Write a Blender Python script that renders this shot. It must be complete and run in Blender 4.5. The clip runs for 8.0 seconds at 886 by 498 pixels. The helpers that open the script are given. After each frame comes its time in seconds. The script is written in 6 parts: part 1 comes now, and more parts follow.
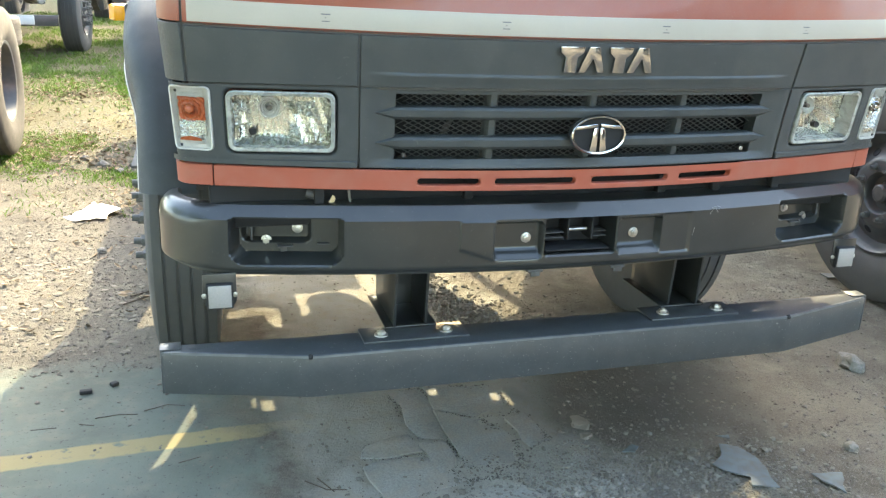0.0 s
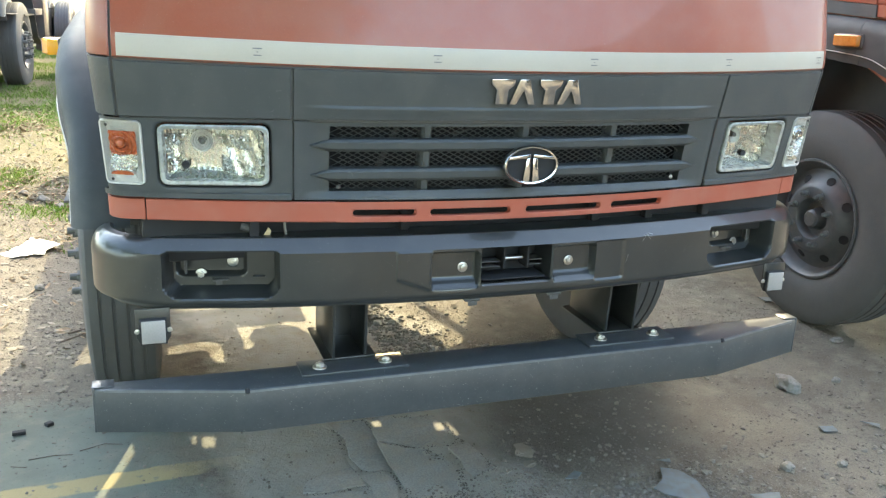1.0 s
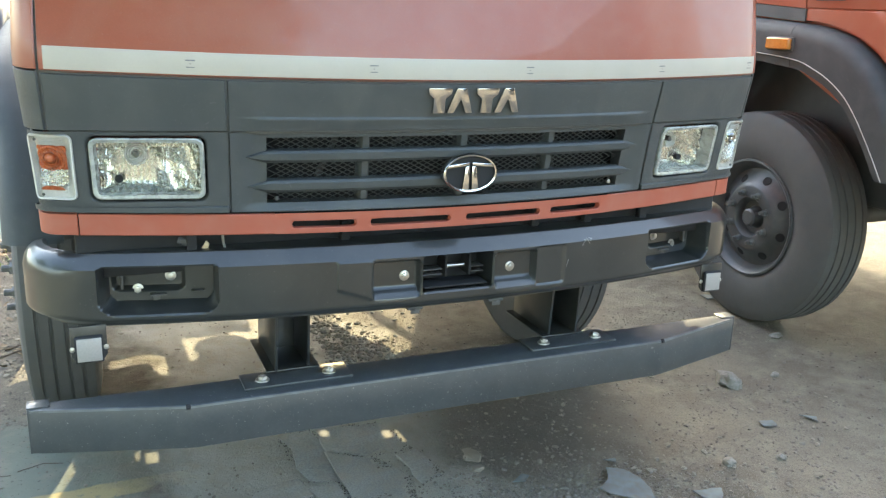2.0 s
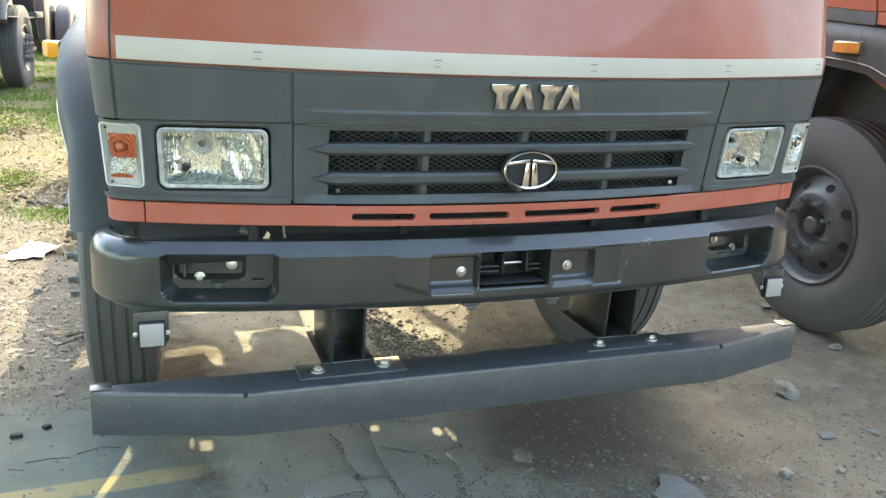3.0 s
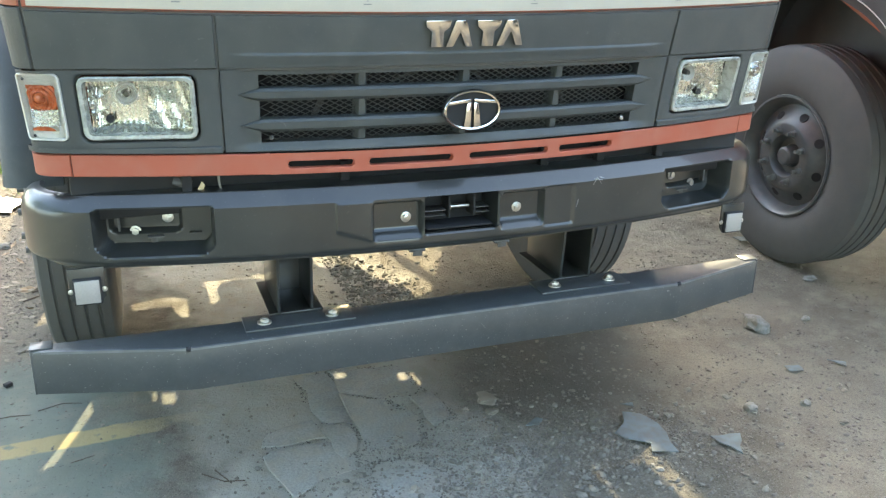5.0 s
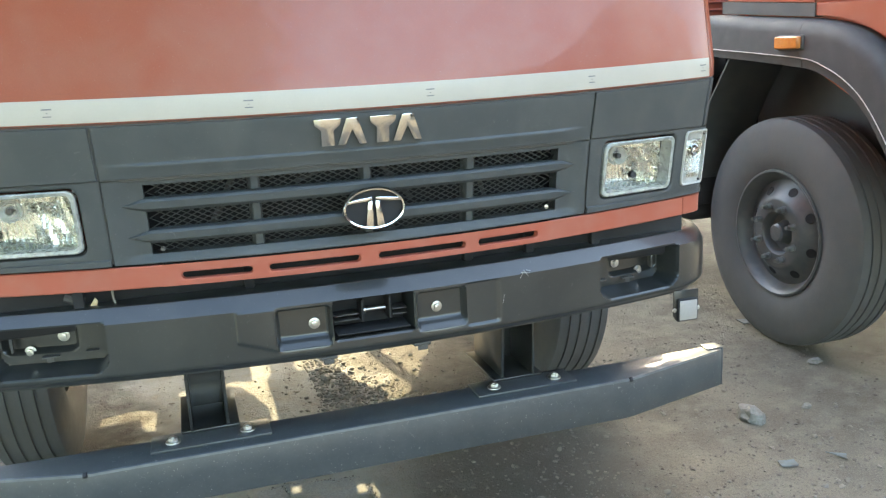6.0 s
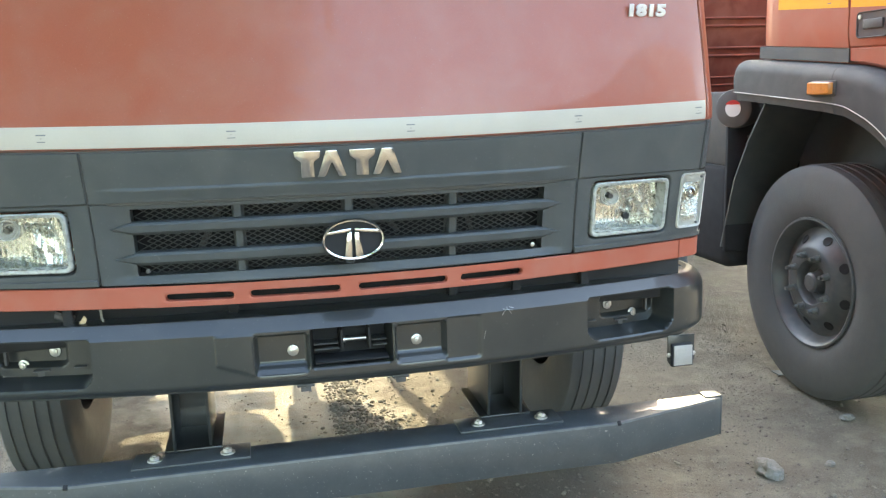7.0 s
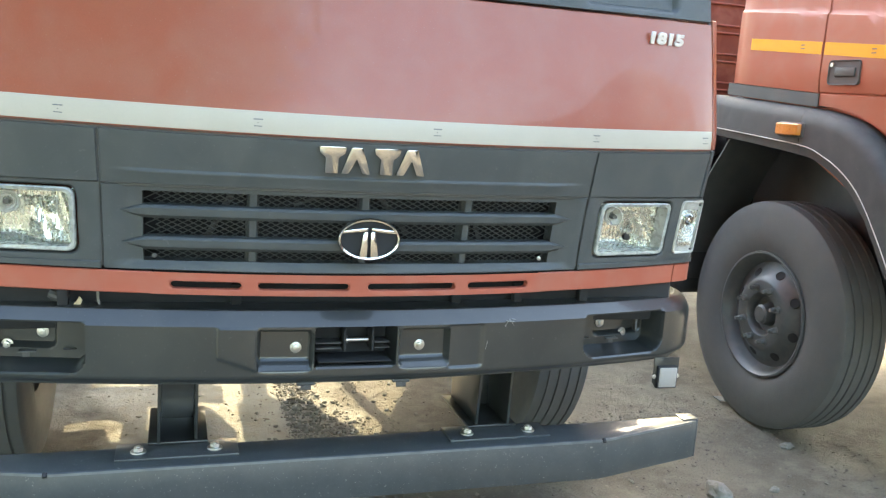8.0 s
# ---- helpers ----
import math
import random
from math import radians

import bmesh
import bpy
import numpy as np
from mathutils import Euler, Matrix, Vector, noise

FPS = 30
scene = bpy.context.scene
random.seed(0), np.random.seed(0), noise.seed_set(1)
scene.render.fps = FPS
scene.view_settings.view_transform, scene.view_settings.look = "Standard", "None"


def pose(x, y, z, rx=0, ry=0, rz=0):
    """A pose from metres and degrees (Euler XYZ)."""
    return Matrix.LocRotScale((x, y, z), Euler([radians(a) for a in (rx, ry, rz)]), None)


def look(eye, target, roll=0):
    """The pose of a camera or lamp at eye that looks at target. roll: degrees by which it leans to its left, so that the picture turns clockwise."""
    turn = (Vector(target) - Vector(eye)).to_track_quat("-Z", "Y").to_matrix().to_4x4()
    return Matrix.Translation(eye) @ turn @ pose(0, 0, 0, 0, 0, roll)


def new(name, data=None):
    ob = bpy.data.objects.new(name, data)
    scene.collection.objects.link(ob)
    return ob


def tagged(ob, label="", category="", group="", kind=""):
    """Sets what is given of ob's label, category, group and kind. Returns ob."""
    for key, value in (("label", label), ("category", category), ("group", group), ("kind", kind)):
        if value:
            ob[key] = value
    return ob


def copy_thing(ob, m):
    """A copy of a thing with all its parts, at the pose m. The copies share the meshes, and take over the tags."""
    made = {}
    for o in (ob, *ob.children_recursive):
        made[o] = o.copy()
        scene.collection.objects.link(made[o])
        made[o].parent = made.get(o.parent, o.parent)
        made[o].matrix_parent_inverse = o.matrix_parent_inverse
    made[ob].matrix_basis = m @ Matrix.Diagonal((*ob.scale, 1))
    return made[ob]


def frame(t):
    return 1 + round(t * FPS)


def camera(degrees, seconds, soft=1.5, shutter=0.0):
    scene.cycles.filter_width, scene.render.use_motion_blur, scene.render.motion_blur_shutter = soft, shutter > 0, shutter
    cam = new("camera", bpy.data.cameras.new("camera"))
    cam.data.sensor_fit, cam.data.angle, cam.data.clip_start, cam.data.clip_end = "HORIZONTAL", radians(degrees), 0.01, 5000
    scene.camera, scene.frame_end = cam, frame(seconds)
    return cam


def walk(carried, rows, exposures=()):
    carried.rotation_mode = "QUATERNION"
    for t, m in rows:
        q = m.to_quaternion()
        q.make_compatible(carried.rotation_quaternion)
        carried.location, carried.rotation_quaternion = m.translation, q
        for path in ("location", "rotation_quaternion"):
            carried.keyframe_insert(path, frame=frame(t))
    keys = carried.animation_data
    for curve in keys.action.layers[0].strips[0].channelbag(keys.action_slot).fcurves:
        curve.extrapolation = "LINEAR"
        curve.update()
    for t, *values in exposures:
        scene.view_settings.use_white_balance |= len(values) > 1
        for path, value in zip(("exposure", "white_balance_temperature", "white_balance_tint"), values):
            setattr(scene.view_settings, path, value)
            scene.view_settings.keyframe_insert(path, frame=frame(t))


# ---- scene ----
cam = camera(55.0, 8.0, soft=1.3)
PATH = [
    (0, (-0.996, -2.028, 1.521), (-0.45, -0.205, 0.906), 2.3),
    (0.5, (-0.985, -2.038, 1.527), (-0.412, -0.214, 0.94), 2.6),
    (1, (-0.958, -2.053, 1.527), (-0.304, -0.243, 0.984), 2.3),
    (1.5, (-0.942, -2.057, 1.544), (-0.214, -0.273, 1.007), 2.1),
    (1.7, (-0.932, -2.061, 1.55), (-0.17, -0.291, 1.014), 2.0),
    (2.8, (-0.947, -2.058, 1.529), (-0.246, -0.263, 0.994), 2.1),
    (3, (-0.957, -2.054, 1.526), (-0.301, -0.241, 0.994), 2.6),
    (3.5, (-0.981, -2.018, 1.527), (-0.359, -0.195, 0.99), 3.6),
    (4, (-0.966, -2.027, 1.528), (-0.319, -0.216, 0.978), 3.7),
    (5.3, (-0.715, -2.056, 1.525), (-0.105, -0.279, 0.84), -0.7),
    (5.5, (-0.641, -2.06, 1.526), (-0.068, -0.255, 0.882), -1.8),
    (6, (-0.425, -2.04, 1.51), (0.134, -0.176, 1.051), -2.9),
    (6.5, (-0.274, -2.05, 1.503), (0.23, -0.145, 1.16), -2.8),
    (7, (-0.204, -2.121, 1.491), (0.199, -0.195, 1.129), -1.8),
    (7.5, (-0.22, -2.114, 1.494), (0.284, -0.212, 1.139), 0.1),
    (8, (-0.441, -2.051, 1.49), (0.154, -0.174, 1.143), 3.8),
]
walk(cam, [(t, look(eye, target, roll)) for t, eye, target, roll in PATH], [(0.0, 3.47, 7250, 2), (4.2, 3.50, 7250, 2), (5.6, 3.65, 7250, 2), (8.0, 3.62, 7250, 2)])

# ---- sky, sun, exposure ----
SUN_WAY = Vector((0.60, 1.25, 1.0)).normalized()      # towards the sun, behind the lorries
world = bpy.data.worlds.new("sky")
scene.world = world
world.use_nodes = True
wn, wl = world.node_tree.nodes, world.node_tree.links
sky = wn.new("ShaderNodeTexSky")
sky.sky_type, sky.sun_disc = "NISHITA", False
sky.sun_elevation = math.asin(SUN_WAY.z)
sky.sun_rotation = math.atan2(SUN_WAY.x, SUN_WAY.y)
sky.dust_density, sky.air_density = 3.0, 1.0
wl.new(sky.outputs["Color"], wn["Background"].inputs["Color"])
wn["Background"].inputs["Strength"].default_value = 0.15
sun = new("sun", bpy.data.lights.new("sun", "SUN"))
sun.data.energy, sun.data.angle, sun.data.color = 1.25, radians(0.55), (1.0, 0.88, 0.64)
sun.matrix_world = look(SUN_WAY * 50, (0, 0, 0))

# ---- materials ----
def surface(name, color, rough=0.5, metal=0.0, color2=None, scale=6.0, mix=0.5, fine=0.0, fine_scale=120.0,
            bump=0.0, bump_scale=80.0, coat=0.0, dust=0.0, dust_color=(0.36, 0.31, 0.25), island=0.0, rough_var=0.1, spec=0.5, specks=0.0):
    """A procedural surface: large blotches between two colours, fine grain, relief, dust, and a random shift for each loose piece."""
    m = bpy.data.materials.new(name)
    m.use_nodes = True
    n, l = m.node_tree.nodes, m.node_tree.links
    b = n["Principled BSDF"]
    co = n.new("ShaderNodeTexCoord")

    def noise_at(s, detail=5.0, distort=0.0):
        t = n.new("ShaderNodeTexNoise")
        t.inputs["Scale"].default_value, t.inputs["Detail"].default_value, t.inputs["Distortion"].default_value = s, detail, distort
        l.new(co.outputs["Object"], t.inputs["Vector"])
        return t.outputs["Fac"]

    def ramp(fac, lo, hi):
        r = n.new("ShaderNodeMapRange")
        r.inputs["From Min"].default_value, r.inputs["From Max"].default_value = lo, hi
        l.new(fac, r.inputs["Value"])
        return r.outputs["Result"]

    def blend(fac, a, c, kind="MIX"):
        x = n.new("ShaderNodeMix")
        x.data_type, x.blend_type = "RGBA", kind
        for sock, v in ((x.inputs["Factor"], fac), (x.inputs["A"], a), (x.inputs["B"], c)):
            if isinstance(v, (tuple, list)):
                sock.default_value = (*v[:3], 1.0)
            elif isinstance(v, (int, float)):
                sock.default_value = v
            else:
                l.new(v, sock)
        return x.outputs["Result"]

    big = noise_at(scale)
    second = color2 or tuple(c * 0.8 for c in color)
    out = blend(ramp(big, 0.5 - mix / 2, 0.5 + mix / 2), color, second)
    if fine:
        g = noise_at(fine_scale, 3.0)
        out = blend(ramp(g, 0.35, 0.65), out, blend(fine, out, (0.0, 0.0, 0.0)))
    if dust:
        d = noise_at(scale * 2.3, 8.0, 0.4)
        mul = n.new("ShaderNodeMath")
        mul.operation = "MULTIPLY"
        l.new(ramp(d, 0.42, 0.72), mul.inputs[0])
        mul.inputs[1].default_value = dust
        out = blend(mul.outputs[0], out, dust_color)
    if specks:
        mul = n.new("ShaderNodeMath")
        mul.operation = "MULTIPLY"
        l.new(ramp(noise_at(260.0, 2.0), 0.70, 0.75), mul.inputs[0])
        mul.inputs[1].default_value = specks
        out = blend(mul.outputs[0], out, (0.45, 0.43, 0.40))
        mul = n.new("ShaderNodeMath")
        mul.operation = "MULTIPLY"
        l.new(ramp(noise_at(55.0, 2.0, 1.5), 0.74, 0.78), mul.inputs[0])
        mul.inputs[1].default_value = specks * 0.6
        out = blend(mul.outputs[0], out, (0.38, 0.36, 0.33))
    if island:
        geo = n.new("ShaderNodeNewGeometry")
        info = n.new("ShaderNodeObjectInfo")
        add = n.new("ShaderNodeMath")
        add.operation = "ADD"
        l.new(geo.outputs["Random Per Island"], add.inputs[0])
        l.new(info.outputs["Random"], add.inputs[1])
        r = n.new("ShaderNodeMapRange")
        r.inputs["From Max"].default_value = 2.0
        r.inputs["To Min"].default_value, r.inputs["To Max"].default_value = 1.0 - island, 1.0 + island
        l.new(add.outputs[0], r.inputs["Value"])
        hsv = n.new("ShaderNodeHueSaturation")
        l.new(r.outputs["Result"], hsv.inputs["Value"])
        l.new(out, hsv.inputs["Color"])
        out = hsv.outputs["Color"]
    l.new(out, b.inputs["Base Color"])
    rr = n.new("ShaderNodeMapRange")
    rr.inputs["To Min"].default_value, rr.inputs["To Max"].default_value = max(0.02, rough - rough_var), min(1.0, rough + rough_var)
    l.new(noise_at(scale * 3.1), rr.inputs["Value"])
    l.new(rr.outputs["Result"], b.inputs["Roughness"])
    b.inputs["Metallic"].default_value = metal
    b.inputs["Specular IOR Level"].default_value = spec
    if coat:
        b.inputs["Coat Weight"].default_value, b.inputs["Coat Roughness"].default_value = coat, 0.04
    if bump:
        bp = n.new("ShaderNodeBump")
        bp.inputs["Strength"].default_value, bp.inputs["Distance"].default_value = bump, 0.004
        l.new(noise_at(bump_scale, 4.0), bp.inputs["Height"])
        l.new(bp.outputs["Normal"], b.inputs["Normal"])
    return m


def clear(name, color, rough=0.03, ior=1.45):
    m = bpy.data.materials.new(name)
    m.use_nodes = True
    b = m.node_tree.nodes["Principled BSDF"]
    b.inputs["Base Color"].default_value, b.inputs["Roughness"].default_value = (*color, 1), rough
    b.inputs["Transmission Weight"].default_value, b.inputs["IOR"].default_value = 1.0, ior
    return m


RED = surface("terracotta red paint", (0.295, 0.071, 0.037), 0.36, color2=(0.275, 0.065, 0.034), scale=3, coat=0.30, dust=0.10, fine=0.06, fine_scale=300, rough_var=0.06, specks=0.12)
ORANGE = surface("orange red paint", (0.36, 0.092, 0.046), 0.45, color2=(0.335, 0.085, 0.042), scale=3, coat=0.16, dust=0.12, rough_var=0.06)
VALANCE = surface("dull red plastic", (0.38, 0.092, 0.055), 0.5, color2=(0.345, 0.082, 0.049), scale=5, dust=0.12, rough_var=0.08)
PLASTIC = surface("faded black plastic", (0.046, 0.052, 0.055), 0.46, color2=(0.054, 0.060, 0.063), scale=4, bump=0.25, bump_scale=900, dust=0.12, dust_color=(0.2, 0.19, 0.17), specks=0.18)
WING = surface("rough black wing plastic", (0.048, 0.053, 0.056), 0.56, color2=(0.058, 0.063, 0.066), scale=5, bump=0.25, bump_scale=700, dust=0.15, dust_color=(0.17, 0.165, 0.155), spec=0.3, specks=0.15)
STEEL = surface("black painted steel", (0.019, 0.021, 0.021), 0.30, color2=(0.024, 0.026, 0.026), scale=3, coat=0.45, rough_var=0.04, dust=0.04, specks=0.14)
BAR = surface("black bar paint", (0.044, 0.050, 0.054), 0.36, color2=(0.056, 0.062, 0.066), scale=7, coat=0.35, bump=0.02, bump_scale=200, dust=0.08, dust_color=(0.18, 0.17, 0.15), fine=0.1, specks=0.55)
DARK = surface("dusty dark metal", (0.062, 0.062, 0.065), 0.6, color2=(0.082, 0.078, 0.073), scale=8, dust=0.25, dust_color=(0.12, 0.10, 0.08))
NUT = surface("dusty steel nut", (0.16, 0.165, 0.165), 0.45, 0.3, color2=(0.11, 0.112, 0.11), scale=40, dust=0.3, dust_color=(0.15, 0.13, 0.11))
INNER = surface("matt inner black", (0.016, 0.016, 0.018), 0.8)
WIRE = surface("dusty grey mesh", (0.085, 0.09, 0.092), 0.45)
RUBBER = surface("tyre rubber", (0.072, 0.073, 0.075), 0.66, color2=(0.088, 0.086, 0.084), scale=9, dust=0.3, dust_color=(0.09, 0.08, 0.068), bump=0.2, bump_scale=150)
DUSTY_RUBBER = surface("dusty tyre rubber", (0.05, 0.045, 0.040), 0.8, color2=(0.075, 0.066, 0.056), scale=6, dust=0.4, dust_color=(0.13, 0.11, 0.09), bump=0.2, bump_scale=120)
RIM = surface("black wheel disc", (0.055, 0.060, 0.063), 0.38, color2=(0.072, 0.075, 0.078), scale=9, dust=0.25, dust_color=(0.16, 0.14, 0.12))
CHROME = surface("chrome", (0.62, 0.61, 0.59), 0.10, 1.0, scale=20, rough_var=0.05)
ZINC = surface("zinc bolt", (0.62, 0.62, 0.60), 0.32, 1.0, color2=(0.45, 0.44, 0.42), scale=60)
REFLECTOR = surface("lamp reflector", (0.64, 0.63, 0.58), 0.27, 1.0, color2=(0.70, 0.68, 0.61), scale=40, rough_var=0.08)
TAPE = surface("pale reflective tape", (0.445, 0.400, 0.338), 0.46, color2=(0.40, 0.36, 0.303), scale=8, coat=0.2, fine=0.05, fine_scale=500)
TAPE_INK = surface("grey print", (0.17, 0.17, 0.18), 0.6)
YELLOW_TAPE = surface("yellow reflective tape", (0.80, 0.40, 0.004), 0.5, color2=(0.74, 0.36, 0.004), scale=8, coat=0.05)
AMBER = surface("amber lens", (0.95, 0.42, 0.004), 0.2, color2=(0.85, 0.34, 0.003), scale=60, coat=0.3)
# the amber lens again, its colour darkened for the side lorry's shade
AMBER_SHADED = surface("dull amber lens", (0.58, 0.22, 0.03), 0.3, color2=(0.46, 0.16, 0.02), scale=50, coat=0.2)
AMBER_BULB = surface("amber reflector", (0.50, 0.12, 0.035), 0.28, 0.0, color2=(0.32, 0.07, 0.03), scale=40)
WHITE_REFLEX = surface("white reflex reflector", (0.34, 0.315, 0.30), 0.2, color2=(0.29, 0.275, 0.265), scale=200, coat=1.0, bump=0.3, bump_scale=700)
GLASS = clear("clear lens", (0.97, 0.98, 0.98), ior=1.12)
SCREEN = clear("cab glass", (0.55, 0.62, 0.60), 0.02)
ROCK = surface("grey rock", (0.25, 0.238, 0.218), 0.85, color2=(0.155, 0.146, 0.132), scale=14, bump=0.8, bump_scale=60, dust=0.4, dust_color=(0.20, 0.175, 0.14), fine=0.3, fine_scale=90, spec=0.15)
GRAVEL = surface("gravel", (0.185, 0.160, 0.13), 0.9, color2=(0.14, 0.121, 0.10), scale=5, island=0.45, bump=0.5, bump_scale=150)
FLAKE = surface("pale flakes", (0.195, 0.170, 0.136), 0.85, color2=(0.13, 0.113, 0.09), scale=4, island=0.4, bump=0.4, bump_scale=120)
PALE_STONE = surface("grey stone chip", (0.205, 0.19, 0.168), 0.9, color2=(0.13, 0.118, 0.10), scale=6, island=0.45, bump=0.4, bump_scale=140, spec=0.15)
GRIT = surface("dark grit", (0.085, 0.076, 0.064), 0.95, color2=(0.05, 0.045, 0.038), scale=9, island=0.4)
CONCRETE = surface("broken concrete", (0.30, 0.292, 0.265), 0.9, color2=(0.225, 0.218, 0.196), scale=7, fine=0.25, fine_scale=160, bump=0.7, bump_scale=90, dust=0.5, dust_color=(0.30, 0.25, 0.19))
SHEET = surface("pale plastic sheet", (0.150, 0.170, 0.178), 0.72, color2=(0.115, 0.13, 0.135), scale=14, dust=0.6, dust_color=(0.13, 0.115, 0.095), spec=0.12)
PAPER = surface("white sheet", (0.66, 0.66, 0.63), 0.7, color2=(0.55, 0.54, 0.50), scale=9, dust=0.6)
TWIG = surface("dry twig", (0.09, 0.065, 0.045), 0.85, color2=(0.05, 0.038, 0.028), scale=40)
def leafy(name, a, b, scale):
    """Thin blades and leaves that let light through."""
    m = surface(name, a, 0.55, color2=b, scale=scale, island=0.5)
    n, l = m.node_tree.nodes, m.node_tree.links
    p, out = n["Principled BSDF"], n["Material Output"]
    tr, mx = n.new("ShaderNodeBsdfTranslucent"), n.new("ShaderNodeMixShader")
    l.new(p.inputs["Base Color"].links[0].from_socket, tr.inputs["Color"])
    mx.inputs["Fac"].default_value = 0.5
    l.new(p.outputs[0], mx.inputs[1])
    l.new(tr.outputs[0], mx.inputs[2])
    l.new(mx.outputs[0], out.inputs["Surface"])
    return m


GRASS = leafy("grass", (0.062, 0.135, 0.014), (0.105, 0.155, 0.026), 1.2)
LEAF = leafy("tree leaves", (0.045, 0.10, 0.018), (0.07, 0.13, 0.03), 0.8)
DRY_LEAF = surface("dry fallen leaf", (0.27, 0.20, 0.13), 0.75, color2=(0.16, 0.11, 0.065), scale=30, island=0.55)
BARK = surface("bark", (0.12, 0.09, 0.065), 0.9, color2=(0.07, 0.05, 0.04), scale=6, bump=0.9, bump_scale=30)
RIB_RED = surface("worn red rib", (0.17, 0.085, 0.075), 0.5, color2=(0.12, 0.058, 0.05), scale=6)
BODY_RED = surface("dark red load body", (0.075, 0.026, 0.022), 0.55, color2=(0.058, 0.021, 0.018), scale=3, dust=0.2)
SILVER = surface("satin silver", (0.80, 0.80, 0.80), 0.35, 0.6, scale=20)
SILVER_DULL = surface("dull grey metal", (0.22, 0.21, 0.19), 0.6, 0.2, scale=30)
TAG = surface("cream paper", (0.62, 0.50, 0.30), 0.7, color2=(0.45, 0.33, 0.18), scale=60)
STICKER = surface("white sticker", (0.75, 0.74, 0.72), 0.5)
STICKER_RED = surface("red sticker", (0.55, 0.03, 0.03), 0.5)


def earth():
    """Packed sandy earth with worn green-painted concrete, a worn yellow line, bare concrete and damp stains."""
    m = bpy.data.materials.new("yard ground")
    m.use_nodes = True
    n, l = m.node_tree.nodes, m.node_tree.links
    b = n["Principled BSDF"]
    geo = n.new("ShaderNodeNewGeometry")
    sep = n.new("ShaderNodeSeparateXYZ")
    l.new(geo.outputs["Position"], sep.inputs[0])
    X, Y = sep.outputs["X"], sep.outputs["Y"]

    def noise_at(s, detail=6.0, distort=0.0):
        t = n.new("ShaderNodeTexNoise")
        t.inputs["Scale"].default_value, t.inputs["Detail"].default_value, t.inputs["Distortion"].default_value = s, detail, distort
        l.new(geo.outputs["Position"], t.inputs["Vector"])
        return t.outputs["Fac"]

    def math_(op, a, c=0.0):
        x = n.new("ShaderNodeMath")
        x.operation = op
        for sock, v in zip(x.inputs, (a, c)):
            if isinstance(v, (int, float)):
                sock.default_value = v
            else:
                l.new(v, sock)
        return x.outputs[0]

    def ramp(fac, lo, hi, a=0.0, c=1.0):
        r = n.new("ShaderNodeMapRange")
        for key, v in (("From Min", lo), ("From Max", hi), ("To Min", a), ("To Max", c)):
            r.inputs[key].default_value = v
        l.new(fac, r.inputs["Value"])
        return r.outputs["Result"]

    def blend(fac, a, c):
        x = n.new("ShaderNodeMix")
        x.data_type = "RGBA"
        for sock, v in ((x.inputs["Factor"], fac), (x.inputs["A"], a), (x.inputs["B"], c)):
            if isinstance(v, tuple):
                sock.default_value = (*v, 1.0)
            elif isinstance(v, (int, float)):
                sock.default_value = v
            else:
                l.new(v, sock)
        return x.outputs["Result"]

    edge = math_("MULTIPLY", math_("SUBTRACT", noise_at(2.2, 8.0), 0.5), 0.9)
    fine_edge = math_("MULTIPLY", math_("SUBTRACT", noise_at(11.0, 8.0), 0.5), 0.35)
    wob = math_("ADD", edge, fine_edge)
    dirt = blend(ramp(noise_at(1.6, 7.0), 0.40, 0.62), (0.150, 0.131, 0.104), (0.088, 0.078, 0.063))
    dirt = blend(ramp(noise_at(9.0, 8.0), 0.45, 0.75), dirt, (0.172, 0.152, 0.121))
    dirt = blend(ramp(noise_at(70.0, 4.0), 0.55, 0.75, 0.0, 0.55), dirt, (0.10, 0.088, 0.072))
    dirt = blend(ramp(noise_at(260.0, 3.0), 0.52, 0.66, 0.0, 0.55), dirt, (0.215, 0.190, 0.152))
    dirt = blend(ramp(noise_at(140.0, 4.0), 0.56, 0.68, 0.0, 0.6), dirt, (0.078, 0.070, 0.058))
    # bare concrete under the middle lorry
    con = math_("MULTIPLY", ramp(math_("ADD", math_("ABSOLUTE", math_("ADD", X, 0.25)), wob), 0.42, 0.62, 1.0, 0.0), ramp(math_("ADD", Y, wob), 2.6, 3.0, 1.0, 0.0))
    con = math_("MULTIPLY", con, ramp(math_("ADD", Y, wob), -0.9, -0.5))
    concrete = blend(ramp(noise_at(4.0), 0.4, 0.65), (0.33, 0.312, 0.270), (0.265, 0.25, 0.215))
    concrete = blend(ramp(noise_at(16.0, 8.0), 0.5, 0.8, 0.0, 0.7), concrete, (0.30, 0.25, 0.18))
    out = blend(math_("MULTIPLY", con, 0.85), dirt, concrete)
    # worn green paint towards the yard's road, with its yellow line
    g1 = ramp(math_("ADD", X, wob), -0.95, -0.70, 1.0, 0.0)
    g2 = ramp(math_("ADD", Y, math_("MULTIPLY", wob, 0.7)), 1.15, 1.35, 1.0, 0.0)
    green = math_("MULTIPLY", g1, g2)
    paint = blend(ramp(noise_at(3.0, 7.0), 0.4, 0.7), (0.140, 0.156, 0.132), (0.108, 0.120, 0.100))
    paint = blend(ramp(noise_at(13.0, 8.0), 0.50, 0.72, 0.0, 0.65), paint, (0.185, 0.168, 0.135))
    paint = blend(ramp(noise_at(75.0, 3.0), 0.64, 0.69, 0.0, 0.7), paint, (0.055, 0.055, 0.048))
    line_y = math_("ADD", math_("MULTIPLY", X, -0.05), math_("ADD", Y, -0.61 - 0.065))
